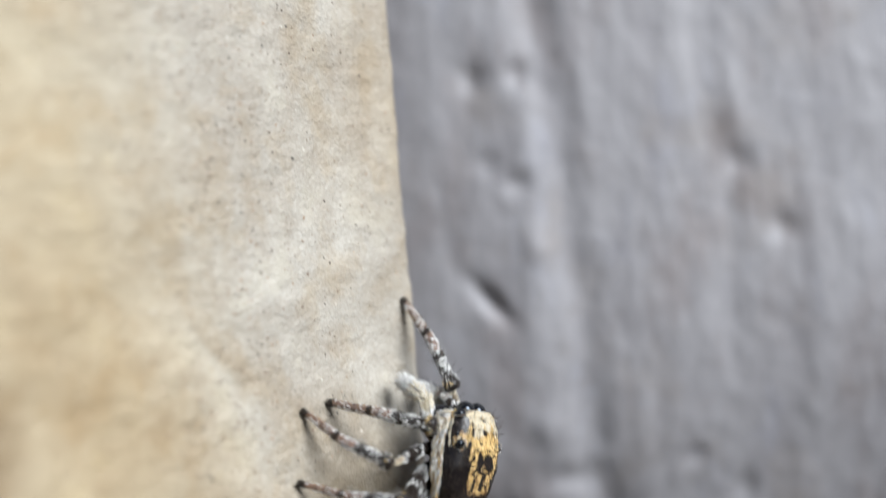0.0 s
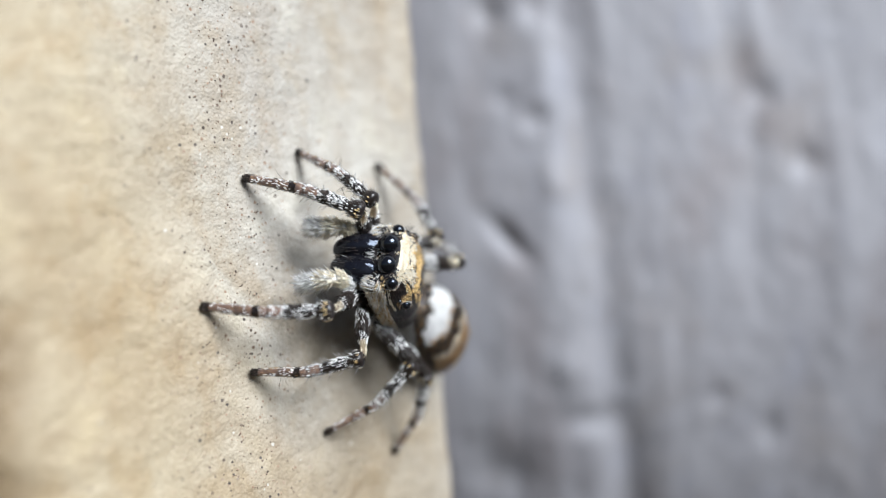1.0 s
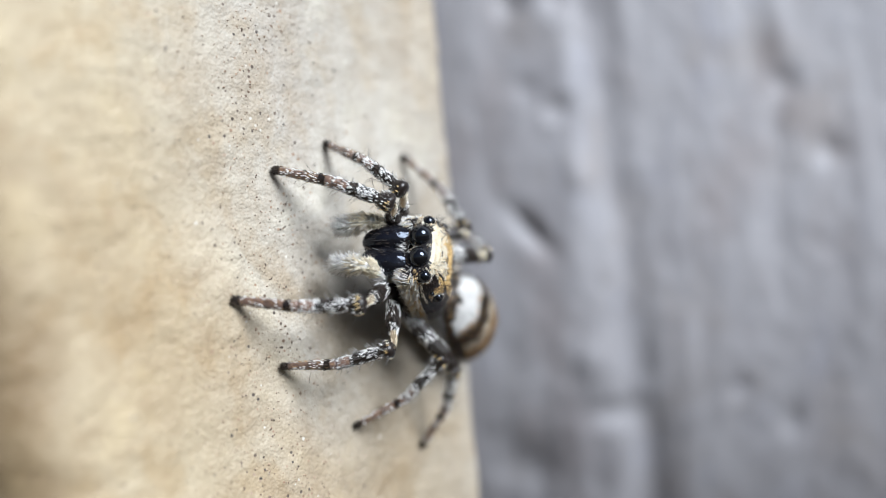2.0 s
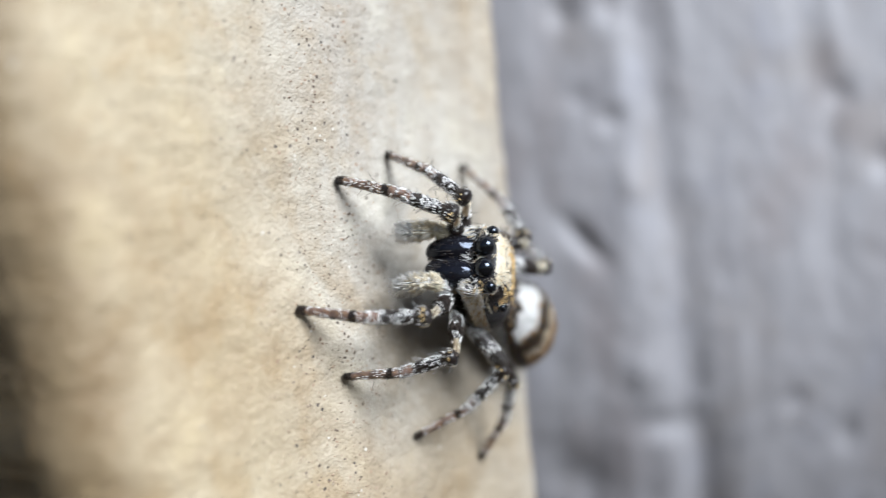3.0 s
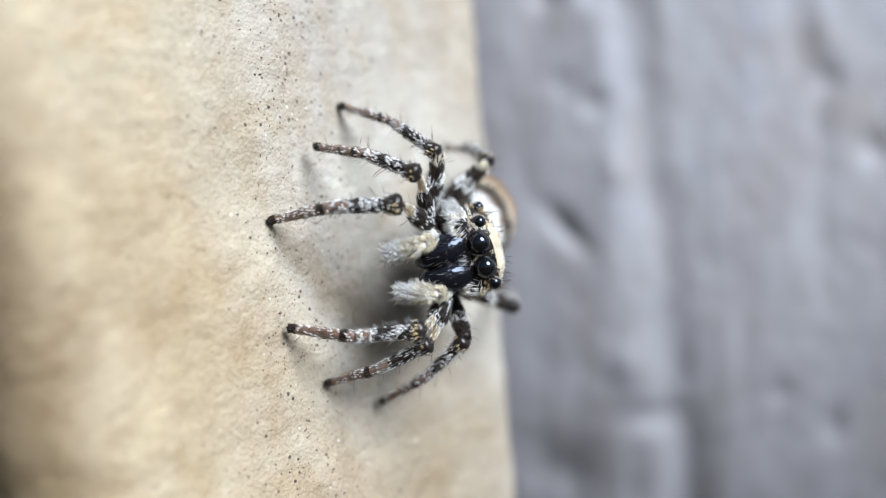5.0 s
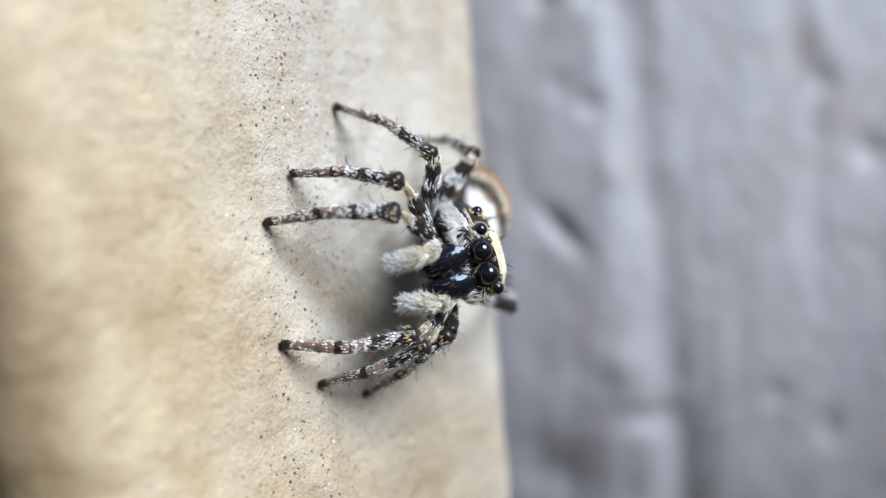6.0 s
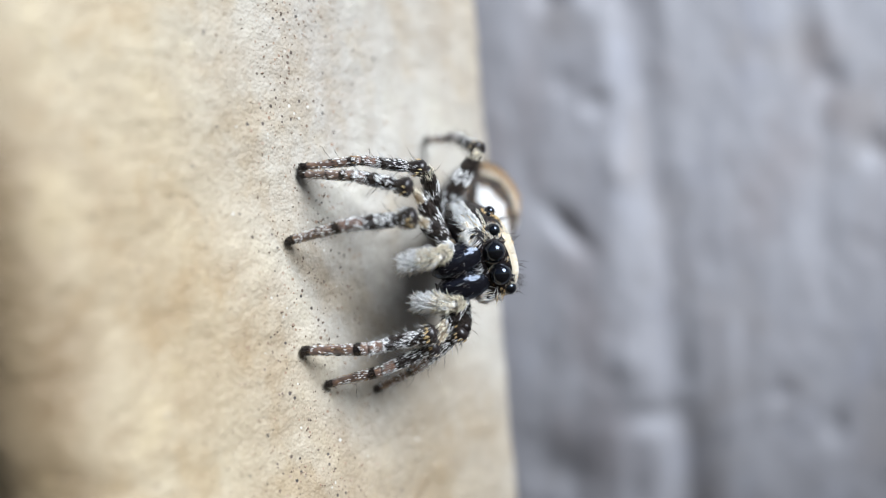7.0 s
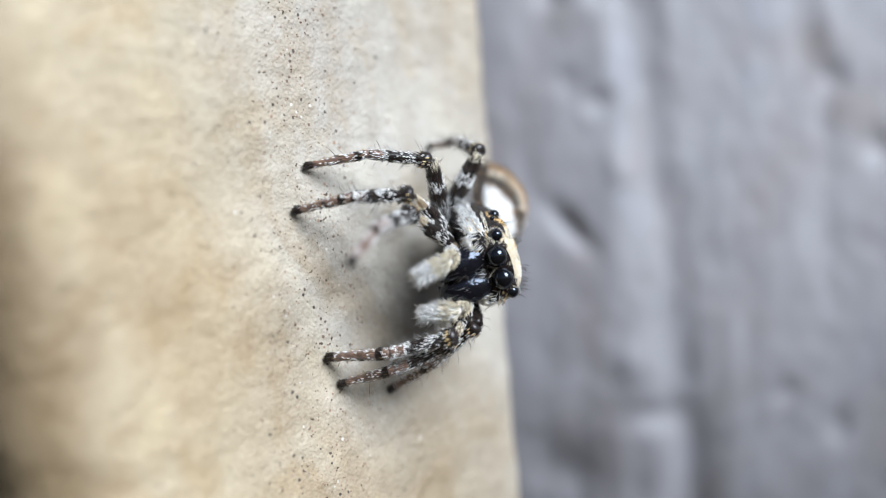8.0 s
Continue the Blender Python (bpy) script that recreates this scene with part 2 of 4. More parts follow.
# ---- building helpers
class Shape:
    """Faces in millimetres with a slot of SPIDER_SLOTS each."""

    def __init__(self):
        self.v, self.f, self.m = [], [], []

    def grid(self, rows, slots, wrap=True):
        """A skin over rows of points; slots(i, j) gives each face's slot."""
        base, k = len(self.v), len(rows[0])
        for row in rows:
            self.v.extend(row)
        for i in range(len(rows) - 1):
            for j in range(k if wrap else k - 1):
                a, b = base + i * k + j, base + i * k + (j + 1) % k
                self.f.append((a, b, b + k, a + k))
                self.m.append(slots(i, j))

    def tube(self, pts, radii, slot, sides=14, flat=1.0):
        """A round limb along points, capped by its own taper."""
        pts = [Vector(p) for p in pts]
        rows = []
        for i, (p, r) in enumerate(zip(pts, radii)):
            way = (pts[min(i + 1, len(pts) - 1)] - pts[max(i - 1, 0)]).normalized()
            side = way.cross(Vector((0, 0, 1)))
            side = Vector((0, 1, 0)) if side.length < 1e-4 else side.normalized()
            top = side.cross(way).normalized()
            rows.append([p + side * (r * math.cos(a)) + top * (r * flat * math.sin(a))
                         for a in (2 * math.pi * j / sides for j in range(sides))])
        self.grid(rows, (lambda i, j: slot) if isinstance(slot, int) else slot)
        for row, flip in ((rows[0], True), (rows[-1], False)):
            c = len(self.v)
            self.v.append(sum(row, Vector()) / sides)
            s = c - sides * (len(rows)) if flip else c - sides
            if not flip:
                s -= 1
            for j in range(sides):
                a, b = s + j, s + (j + 1) % sides
                self.f.append((b, a, c) if flip else (a, b, c))
                self.m.append(slot if isinstance(slot, int) else slot(0 if flip else len(rows) - 2, j))

    def ball(self, centre, r, slot, squash=(1, 1, 1), n=20):
        centre = Vector(centre)
        rows = []
        for i in range(n // 2 + 1):
            a = math.pi * min(max(i / (n // 2), 0.002), 0.998)
            rows.append([centre + Vector((r * squash[0] * math.cos(a), r * squash[1] * math.sin(a) * math.cos(b), r * squash[2] * math.sin(a) * math.sin(b)))
                         for b in (2 * math.pi * j / n for j in range(n))])
        self.grid(rows, lambda i, j: slot)

    def hair(self, root, way, length, width, slot, bend=0.0):
        """One tapered, slightly curved three-sided strand."""
        root, way = Vector(root), Vector(way).normalized()
        side = way.cross(Vector((0.31, 0.52, 0.79)))
        side.normalize()
        top = side.cross(way)
        base = len(self.v)
        mid = root + way * (length * 0.55)
        tip = root + way * length - top * (bend * length)
        for c, w in ((root, width * 0.6), (mid, width)):
            for a in (0.3, 2.4, 4.5):
                self.v.append(c + side * (w * 0.5 * math.cos(a)) + top * (w * 0.5 * math.sin(a)))
        self.v.append(tip)
        for j in range(3):
            k = (j + 1) % 3
            self.f.append((base + j, base + k, base + 3 + k, base + 3 + j))
            self.f.append((base + 3 + j, base + 3 + k, base + 6))
            self.m += [slot, slot]


def part(name, shape, parent=None, label="", at=None):
    """Links a Shape as one mesh object under a thing or a part."""
    mesh = bpy.data.meshes.new(name)
    mesh.from_pydata([tuple(MM * c for c in p) for p in shape.v], [], shape.f)
    used = sorted(set(shape.m))
    for s in used:
        mesh.materials.append(SPIDER_SLOTS[s])
    mesh.polygons.foreach_set("material_index", [used.index(s) for s in shape.m])
    mesh.polygons.foreach_set("use_smooth", [True] * len(shape.f))
    mesh.update()
    ob = new(name, mesh)
    if parent:
        ob.parent = parent
    if at is not None:
        ob.matrix_basis = at
    return tagged(ob, label)


def sheet(name, rows, mat):
    """A curved surface of the setting from rows of points in millimetres."""
    k = len(rows[0])
    pts = [tuple(MM * c for c in p) for row in rows for p in row]
    faces = [(i * k + j, i * k + j + 1, (i + 1) * k + j + 1, (i + 1) * k + j) for i in range(len(rows) - 1) for j in range(k - 1)]
    mesh = bpy.data.meshes.new(name)
    mesh.from_pydata(pts, [], faces)
    mesh.materials.append(mat)
    mesh.polygons.foreach_set("use_smooth", [True] * len(faces))
    mesh.update()
    return new(name, mesh)


def steps(*spans):
    """Positions along a line: (start, end, step) after one another."""
    out = []
    for a, b, s in spans:
        n = max(1, round((b - a) / s))
        out += [a + (b - a) * i / n for i in range(n)]
    return out + [spans[-1][1]]


def fbm(x, y, z, octaves=4):
    return noise.fractal(Vector((x, y, z)), 0.6, 2.1, octaves)


# ---- the plaster: a sanded block whose near arris leans and is worn round, with a crisp far arris
FAR = 7.21


def near_arris(z):
    return -5.05 - 0.197 * max(-30.0, min(30.0, z)) + 0.25 * fbm(0.3, 0.2, z * 0.25, 3)


def relief(y, z):
    return 0.07 * fbm(y * 0.45, z * 0.45, 1.7, 3) + 0.02 * fbm(y * 2.2, z * 2.2, 5.1, 3) + 0.02 * fbm(y * 5.0, z * 5.0, 9.2, 1)


def plaster_block():
    zs = steps((-150, -30, 15), (-30, -9, 1.0), (-9, 8, 0.06), (8, 30, 1.0), (30, 150, 15))
    flat = steps((0, 0.22, 0.012), (0.22, 0.75, 0.0075), (0.75, 1.0, 0.016))
    rows = []
    for z in zs:
        c, r = near_arris(z), 1.7
        row = [(-14 - r, c - r * 0.55, z), (-9 - r, c - r * 0.8, z), (-4 - r, c - r, z)]
        for i in range(22):
            a = math.pi / 2 * i / 21
            y, x = c - r * math.cos(a), -r + r * math.sin(a)
            row.append((x + relief(y, z) * math.sin(a), y - relief(y + x, z) * math.cos(a), z))
        for u in flat[1:]:
            y = c + (FAR - 0.35 - c) * u
            row.append((relief(y, z), y, z))
        for i in range(1, 8):
            a = math.pi / 2 * i / 7
            row.append((-0.35 + 0.35 * math.cos(a) + relief(FAR, z) * math.cos(a), FAR - 0.35 + 0.35 * math.sin(a) + 0.06 * fbm(2, 3, z * 0.8, 2), z))
        row += [(-3, FAR, z), (-14, FAR, z), (-14 - r, c - r * 0.55, z)]
        rows.append(row)
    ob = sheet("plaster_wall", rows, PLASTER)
    return tagged(ob, "cream sand-textured painted plaster corner with worn rounded edge", "wall", kind="structure")


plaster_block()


def grit(count):
    """Loose and half-sunk sand grains on the plaster."""
    rnd = random.Random(4)
    v, f = [], []
    for _ in range(count):
        y, z = (rnd.gauss(0.6, 0.9) if rnd.random() < 0.55 else rnd.uniform(-4.5, 6.8)), rnd.uniform(-8.5, 8)
        s = rnd.uniform(0.01, 0.028) * (1.5 if rnd.random() < 0.1 else 1)
        x = relief(y, z) + s * 0.1
        b = len(v)
        st = rnd.uniform(0.7, 1.5)
        for d in ((1, 0, 0), (-1, 0, 0), (0, st, 0.2), (0, -st, 0.1), (0, 0.2, 1 / st), (0, -0.1, -1 / st)):
            v.append(tuple(MM * (o + s * (c + rnd.uniform(-0.3, 0.3))) for o, c in zip((x, y, z), d)))
        for i in (2, 3):
            for j in (4, 5):
                f += [(b, b + i, b + j), (b + 1, b + j, b + i)]
    mesh = bpy.data.meshes.new("grit")
    mesh.from_pydata(v, [], f)
    mesh.materials.append(GRIT)
    return tagged(new("grit", mesh), "dark and rusty sand grains stuck to the cream plaster", "sand", kind="stuff")


grit(1600)

# ---- the grey board behind: vertical grain, grooves and pits under thick paint
BOARD_ALONG = Vector((0.715, 0.699, 0))
BOARD_OUT = Vector((0.699, -0.715, 0))
BOARD_FOOT = BOARD_OUT * -8.72


def board_relief(u, z):
    h = 0.1 * fbm(u * 0.45, z * 0.06, 3.3, 3) + 0.12 * fbm(u * 0.4, z * 0.3, 8.8, 3) + 0.03 * fbm(u * 1.6, z * 1.2, 6.1, 3)
    bend = 9.75 + 0.25 * math.sin(z * 0.5 - 0.4) - (0.65 if z > 1.8 else 0.65 * max(0.0, min(1.0, (z + 0.2) / 2))) + 0.12 * fbm(z * 0.6, 1, 1, 2)
    h -= 0.46 * math.exp(-((u - bend - 0.5) / 0.68) ** 2)
    h += 0.07 * math.exp(-((u - bend + 0.45) / 0.5) ** 2)
    second = 14.3 + 0.1 * math.sin(z * 0.6)
    h -= 0.22 * math.exp(-((u - second - 0.3) / 0.5) ** 2) * (1.0 if z > -1 else max(0.0, 1 + (z + 1) / 3))
    for pu, pz, su, sz, lean, depth in ((7.3, 0.1, 0.34, 0.85, 0.75, 0.75), (8.5, 3.6, 0.4, 0.35, 0, 0.4), (7.5, 4.3, 0.45, 0.4, 0, 0.25), (8.72, 7.0, 0.35, 0.4, 0, 0.45),
                                        (7.3, 7.0, 0.4, 0.5, 0, 0.5), (15.3, 3.8, 0.45, 0.5, 0, 0.45), (16.4, 1.7, 0.4, 0.4, 0, 0.4), (13.3, -5.2, 0.4, 0.35, 0, 0.3),
                                        (9.3, -5.6, 0.6, 0.4, 0, 0.5), (6.8, -7.1, 0.9, 0.8, 0.3, 0.5), (14.8, -6.4, 0.5, 0.6, 0, 0.35), (8.9, 1.6, 0.5, 0.7, 0, -0.3),
                                        (8.8, -4.0, 0.5, 0.6, 0, -0.35), (10.6, 0.6, 0.3, 0.4, 0, 0.15)):
        a, b = u - pu, z - pz
        a, b = a + b * lean, b - a * lean * 0.5
        h -= 0.85 * depth * math.exp(-(a / su) ** 2 - (b / sz) ** 2)
    h -= 0.055 * max(0.0, 9.6 - u) ** 2
    return 0.52 * h - 0.025 * min(z, 0.0) ** 2 - 0.004 * max(z, 0.0) ** 2


def grey_board():
    us = steps((1.35, 3, 0.2), (3, 21, 0.1), (21, 55, 1.2), (55, 160, 15))
    zs = steps((-150, -30, 15), (-30, -11, 1.2), (-11, 10, 0.12), (10, 30, 1.2), (30, 150, 15))

    def deep(u, z):  # the hidden back of the board
        return tuple(BOARD_FOOT + BOARD_ALONG * u - BOARD_OUT * 24 + Vector((0, 0, z)))

    rows = []
    for z in zs:
        low = max(-30.0, min(30.0, z))
        front = [tuple(BOARD_FOOT + BOARD_ALONG * u + BOARD_OUT * board_relief(min(u, 40.0), low) + Vector((0, 0, z))) for u in us]
        rows.append([deep(us[0], z)] + front + [deep(us[-1], z), deep(us[0], z)])
    ob = sheet("grey_wall", rows, BOARD)
    return tagged(ob, "weathered lilac-grey painted board with vertical grooves and pits", "wall", kind="structure")


grey_board()


# ---- the jumping spider
def lerp_table(x, table):
    return [float(np.interp(x, [r[0] for r in table], [r[k] for r in table])) for k in range(1, len(table[0]))]


LEG_SIZES = {"1": (1.25, 2.9, 1.32), "2": (1.55, 2.6, 1.18), "3": (1.55, 2.75, 1.05), "4": (1.85, 2.45, 1.05)}  # femur, shin, stoutness
HIPS = [(0.72, 0.72, -0.52), (0.26, 0.84, -0.52), (-0.26, 0.86, -0.52), (-0.75, 0.78, -0.52)]

HEAD = [  # ahead, half width, top, bottom
    (-1.52, 0.10, 0.06, -0.12), (-1.46, 0.34, 0.14, -0.3), (-1.25, 0.7, 0.28, -0.46), (-0.8, 0.98, 0.5, -0.52), (-0.3, 1.06, 0.72, -0.5),
    (0.2, 1.03, 0.82, -0.45), (0.7, 0.95, 0.84, -0.36), (1.0, 0.85, 0.78, -0.26), (1.12, 0.76, 0.7, -0.2), (1.19, 0.55, 0.55, -0.1), (1.21, 0.15, 0.4, 0.1)]


def head_point(x, a):
    w, top, bottom = lerp_table(x, HEAD)
    c, s = math.cos(a), math.sin(a)
    e = 0.72
    y = w * math.copysign(abs(c) ** e, c)
    z = math.copysign(abs(s) ** e, s)
    z = z * top if z > 0 else -z * bottom
    return Vector((x, y, z))


def skin_normal(f, u, v, du, dv):
    n = (f(u + du, v) - f(u - du, v)).cross(f(u, v + dv) - f(u, v - dv))
    return n.normalized() if n.length > 1e-9 else Vector((0, 0, 1))


EYES = [(1.16, 0.268, 0.35, 0.248), (1.03, 0.68, 0.47, 0.148), (0.28, 0.88, 0.58, 0.12)]


def coat(p):
    """Hair of the head at a place: slot, length, share that grows, slot of the skin."""
    x, side, low = p.x, abs(p.y), p.z
    patch = fbm(p.x * 1.8, p.y * 1.8, p.z * 1.8 + 4, 3)
    speck = fbm(p.x * 4.5, p.y * 8, p.z * 7 + 9, 2)
    top = float(np.interp(x, (-1.0, -0.6, 0.3, 0.7, 1.0, 1.15), (-0.14, 0.08, 0.19, 0.26, 0.29, 0.22)))
    bottom = float(np.interp(x, (-1.0, -0.6, 0.3, 0.8, 1.0, 1.2), (-0.3, -0.2, -0.13, -0.14, -0.1, -0.04)))
    if x > -1.0 and side > 0.46 and bottom < low + 0.05 * patch < top:  # white cheek; the left skin is painted cream for its weaker light
        core = min(top - low, low - bottom) - 0.03 * patch > 0.012 and x < 1.0
        return H_WHITE, 0.24, 1.0, (C_CHALK if p.y < 0 else H_CREAM) if core else C_BLACK
    if x > 0.92 and low < 0.17:
        return H_WHITE, 0.2, 0.5 if side > 0.4 else 0.12, C_BLACK
    if x > 0.97:  # brow
        return (H_CREAM if patch > -0.45 else H_GOLD), 0.08, 1.0, H_CREAM if low > 0.62 else C_BLACK
    if low <= bottom:
        return H_DARK, 0.14, 0.14, C_BLACK
    if side > 0.5 and x > 0.3 and 0.31 < low + 0.03 * patch < 0.365:  # pale line under the side eyes
        return H_CREAM, 0.12, 0.8, C_BLACK
    if side > 0.52 + 0.12 * patch and low < 0.7:  # black band that holds the side eyes
        if 0.33 < x + 0.15 * patch < 0.52 and low > 0.42:
            return H_GOLD, 0.11, 0.9, H_RUST
        return H_DARK, 0.12, 0.15, C_BLACK
    if x < -0.85 + 0.2 * patch:
        return H_DARK, 0.14, 0.5, C_BLACK
    if ((x + 0.2) / 0.26) ** 2 + ((side - 0.24) / 0.17) ** 2 + patch < 1:  # two dark marks on the back
        return H_DARK, 0.1, 0.4, C_BLACK
    if speck < float(np.interp(x, (-0.6, 0.3, 0.6, 0.95), (-0.02, -0.06, -0.14, -0.36))):
        return H_DARK, 0.08, 0.5, C_BLACK
    if x > 0.72 + 0.4 * patch:
        return H_CREAM, 0.1, 1.0, H_CREAM
    return (H_GOLD, 0.11, 1.0, H_GOLD) if x > -0.1 or patch > 0.1 else (H_RUST, 0.12, 1.0, H_GOLD)


def build_head(spider, rnd):
    s = Shape()
    xs = steps((-1.52, -1.2, 0.04), (-1.2, 0.9, 0.05), (0.9, 1.21, 0.03))
    k = 60
    s.grid([[head_point(x, 2 * math.pi * j / k) for j in range(k)] for x in xs], lambda i, j: coat(head_point(xs[i] + 0.02, 2 * math.pi * (j + 0.5) / k))[3])
    # long pale hairs between the eyes and the jaws
    for _ in range(90):
        y = rnd.uniform(-0.6, 0.6)
        s.hair((1.16 - 0.2 * y * y, y, rnd.uniform(0.0, 0.14)), Vector((0.5, -0.5 * y + rnd.gauss(0, 0.45), -0.8)), rnd.uniform(0.14, 0.36), rnd.uniform(0.006, 0.01), H_WHITE if rnd.random() < 0.6 else H_GREY, 0.16)
    # coxae under the rim, the feelers' thighs beside the jaws
    for sx in (1, -1):
        for hx, hy, hz in HIPS:
            s.tube([(hx * 0.55, sx * 0.1, -0.5), (hx * 0.8, sx * hy * 0.45, -0.52), (hx * 0.96, sx * hy * 0.85, hz), (hx, sx * hy, hz)], [0.12, 0.2, 0.18, 0.12], C_BLACK, 10)
    for sx in (1, -1):
        s.tube([(0.45, sx * 0.4, -0.55), (0.6, sx * 0.52, -0.54), (0.78, sx * 0.6, -0.5), (0.9, sx * 0.62, -0.47)], [0.1, 0.15, 0.15, 0.12], C_PALE, 12)

    def clear(p):
        return all((p - Vector((ex, math.copysign(ey, p.y), ez))).length > er * 1.08 for ex, ey, ez, er in EYES)

    for _ in range(30000):
        x, a = rnd.uniform(-1.5, 1.2), rnd.uniform(-0.75, math.pi + 0.75)
        p = head_point(x, a)
        if not clear(p):
            continue
        slot, length, share = coat(p)[:3]
        if rnd.random() > share:
            continue
        nrm = skin_normal(head_point, x, a, 0.01, 0.01)
        if nrm.dot(p - Vector((min(x, 0.6), 0, 0))) < 0:
            nrm.negate()
        if slot == H_WHITE and share == 1.0 and rnd.random() < 0.6:
            continue
        if slot == H_WHITE and rnd.random() < 0.25:
            slot = H_CREAM
        if slot == H_CREAM and share == 1.0 and rnd.random() < 0.2:
            slot = H_GOLD
        elif slot == H_GOLD and rnd.random() < 0.15:
            slot = H_RUST
        back = Vector((-1, 0.25 * math.copysign(1, p.y), -0.25 if p.z < 0.3 else 0))
        if x > 0.95:
            back = Vector((0.1, -p.y * 0.8, -1)) if p.z < 0.18 else (p - Vector((1.1, 0.265 * math.copysign(1, p.y), 0.33)))
        way = (back - nrm * back.dot(nrm)).normalized() * 0.9 + nrm * rnd.uniform(0.04, 0.16) + Vector([rnd.gauss(0, 0.1) for _ in range(3)])
        s.hair(p - nrm * 0.01, way, length * rnd.uniform(0.7, 1.3), rnd.uniform(0.012, 0.022), slot, 0.1)
    for _ in range(5200):  # long white strands combed back over the cheeks; left ones painted tanner for shade
        x, a = rnd.uniform(-1.0, 1.1), rnd.choice((rnd.uniform(-0.7, 0.6), math.pi - rnd.uniform(-0.7, 0.6)))
        p = head_point(x, a)
        if coat(p)[0] == H_WHITE and coat(p)[2] == 1.0 and clear(p):
            out = Vector((0.1, math.copysign(1, p.y), 0.2))
            s.hair(p + out * 0.005, Vector((-1, 0.05 * math.copysign(1, p.y), -0.2 + rnd.gauss(0, 0.13))) + out * rnd.uniform(0.04, 0.24), rnd.uniform(0.13, 0.28), rnd.uniform(0.018, 0.03),
                   rnd.choice((H_WHITE, H_WHITE, H_CREAM, H_CREAM, H_GOLD, H_RUST) if p.y > 0 else (H_WHITE,) * 8 + (H_CREAM, H_GREY)), 0.08)
    for _ in range(24):  # pale whiskers that hang from the cheeks
        side = rnd.choice((1, -1))
        s.hair((rnd.uniform(0.1, 0.95), side * rnd.uniform(0.84, 0.96), rnd.uniform(-0.15, 0.1)), (rnd.uniform(-1.2, -0.3), side * rnd.uniform(0.1, 0.3), -0.7 + rnd.gauss(0, 0.2)), rnd.uniform(0.2, 0.36), 0.015, H_CREAM if rnd.random() < 0.6 else H_WHITE, 0.1)
    for _ in range(60):  # black bristles over the brow
        x, a = rnd.uniform(0.1, 1.1), rnd.uniform(0.35, math.pi - 0.35)
        p = head_point(x, a)
        way = Vector((0.7, p.y * 0.5, 0.9)) + Vector([rnd.gauss(0, 0.25) for _ in range(3)])
        s.hair(p, way, rnd.uniform(0.15, 0.34), 0.013, H_DARK, -0.12)
    head = part("cephalothorax", s, spider, "black cuticle with golden, black and white hair")
    for ex, ey, ez, er in EYES + [(0.52, 0.9, 0.52, 0.05)]:
        for side in (1, -1):
            e = Shape()
            e.ball((0, 0, 0), er, C_EYE, n=32)
            if er > 0.1:  # pale hair fringe round the lens
                out = Vector((1.0, 0.35 * side * (ey > 0.5), 0.1)).normalized() if ex > 0.5 else Vector((0, side, 0.4)).normalized()
                u = out.cross(Vector((0, 0, 1))).normalized()
                w = u.cross(out)
                for i in range(int(er * 520)):
                    t = rnd.uniform(0, 2 * math.pi)
                    ring = u * math.cos(t) + w * math.sin(t)
                    along = (w * math.cos(t) - u * math.sin(t)) * rnd.choice((1, 1, -1))
                    tone = rnd.random()
                    e.hair(ring * er * 1.02 - out * er * 0.05, along * 0.9 + ring * 0.35 + out * rnd.uniform(0.1, 0.4), rnd.uniform(0.06, 0.13), rnd.uniform(0.008, 0.013),
                           H_RUST if tone < 0.3 else H_WHITE if tone < 0.5 else H_GREY if tone < 0.7 else H_CREAM, 0.08)
            eye = part("eye", e, head, "glossy black eye with pale hair fringe", pose(ex * MM, ey * side * MM, ez * MM))
            if er > 0.2 and side > 0:  # the phone's focus follows this eye
                cam.data.dof.focus_object = eye
    for side in (1, -1):
        c = Shape()
        pts, radii = [], []
        for i in range(15):
            u = i / 14
            pts.append((0.84 + 0.26 * math.sin(u * 2.2), side * (0.33 - 0.12 * u), 0.02 - 1.06 * u))
            radii.append((0.33 + 0.05 * math.sin(u * 3.1) - 0.16 * u * u) * (1, 0.88, 0.55)[max(0, i - 12)])
        c.tube(pts, radii, C_JAW, 22)
        c.tube([(1.0, side * 0.3, -0.95), (0.98, side * 0.2, -1.02), (0.95, side * 0.08, -1.04)], [0.07, 0.05, 0.012], C_BLACK, 8)
        for _ in range(110):
            u = rnd.uniform(0, 0.85)
            i = int(u * 14)
            a = rnd.uniform(0, 2 * math.pi)
            p = Vector(pts[i]) + Vector((math.cos(a), math.sin(a), 0)) * radii[i]
            c.hair(p, (math.cos(a) * 0.5, math.sin(a) * 0.5, -1), rnd.uniform(0.12, 0.26), 0.011, H_GREY if rnd.random() < 0.15 else H_DARK, 0.1)
        part("chelicera", c, head, "shiny black jaw, its gloss tinted sky blue")
    return head


def belly_point(u, a):
    """Abdomen: u from its waist, 0, to its tip, 1."""
    x = -2.75 * u
    r = math.sqrt(max(0.0, 1 - (2 * u - 1) ** 2)) ** 0.85 * (1.0 + 0.12 * math.sin(math.pi * u))
    return Vector((x, r * 0.88 * math.cos(a), r * 0.8 * math.sin(a) + 0.12 * math.sin(math.pi * u)))


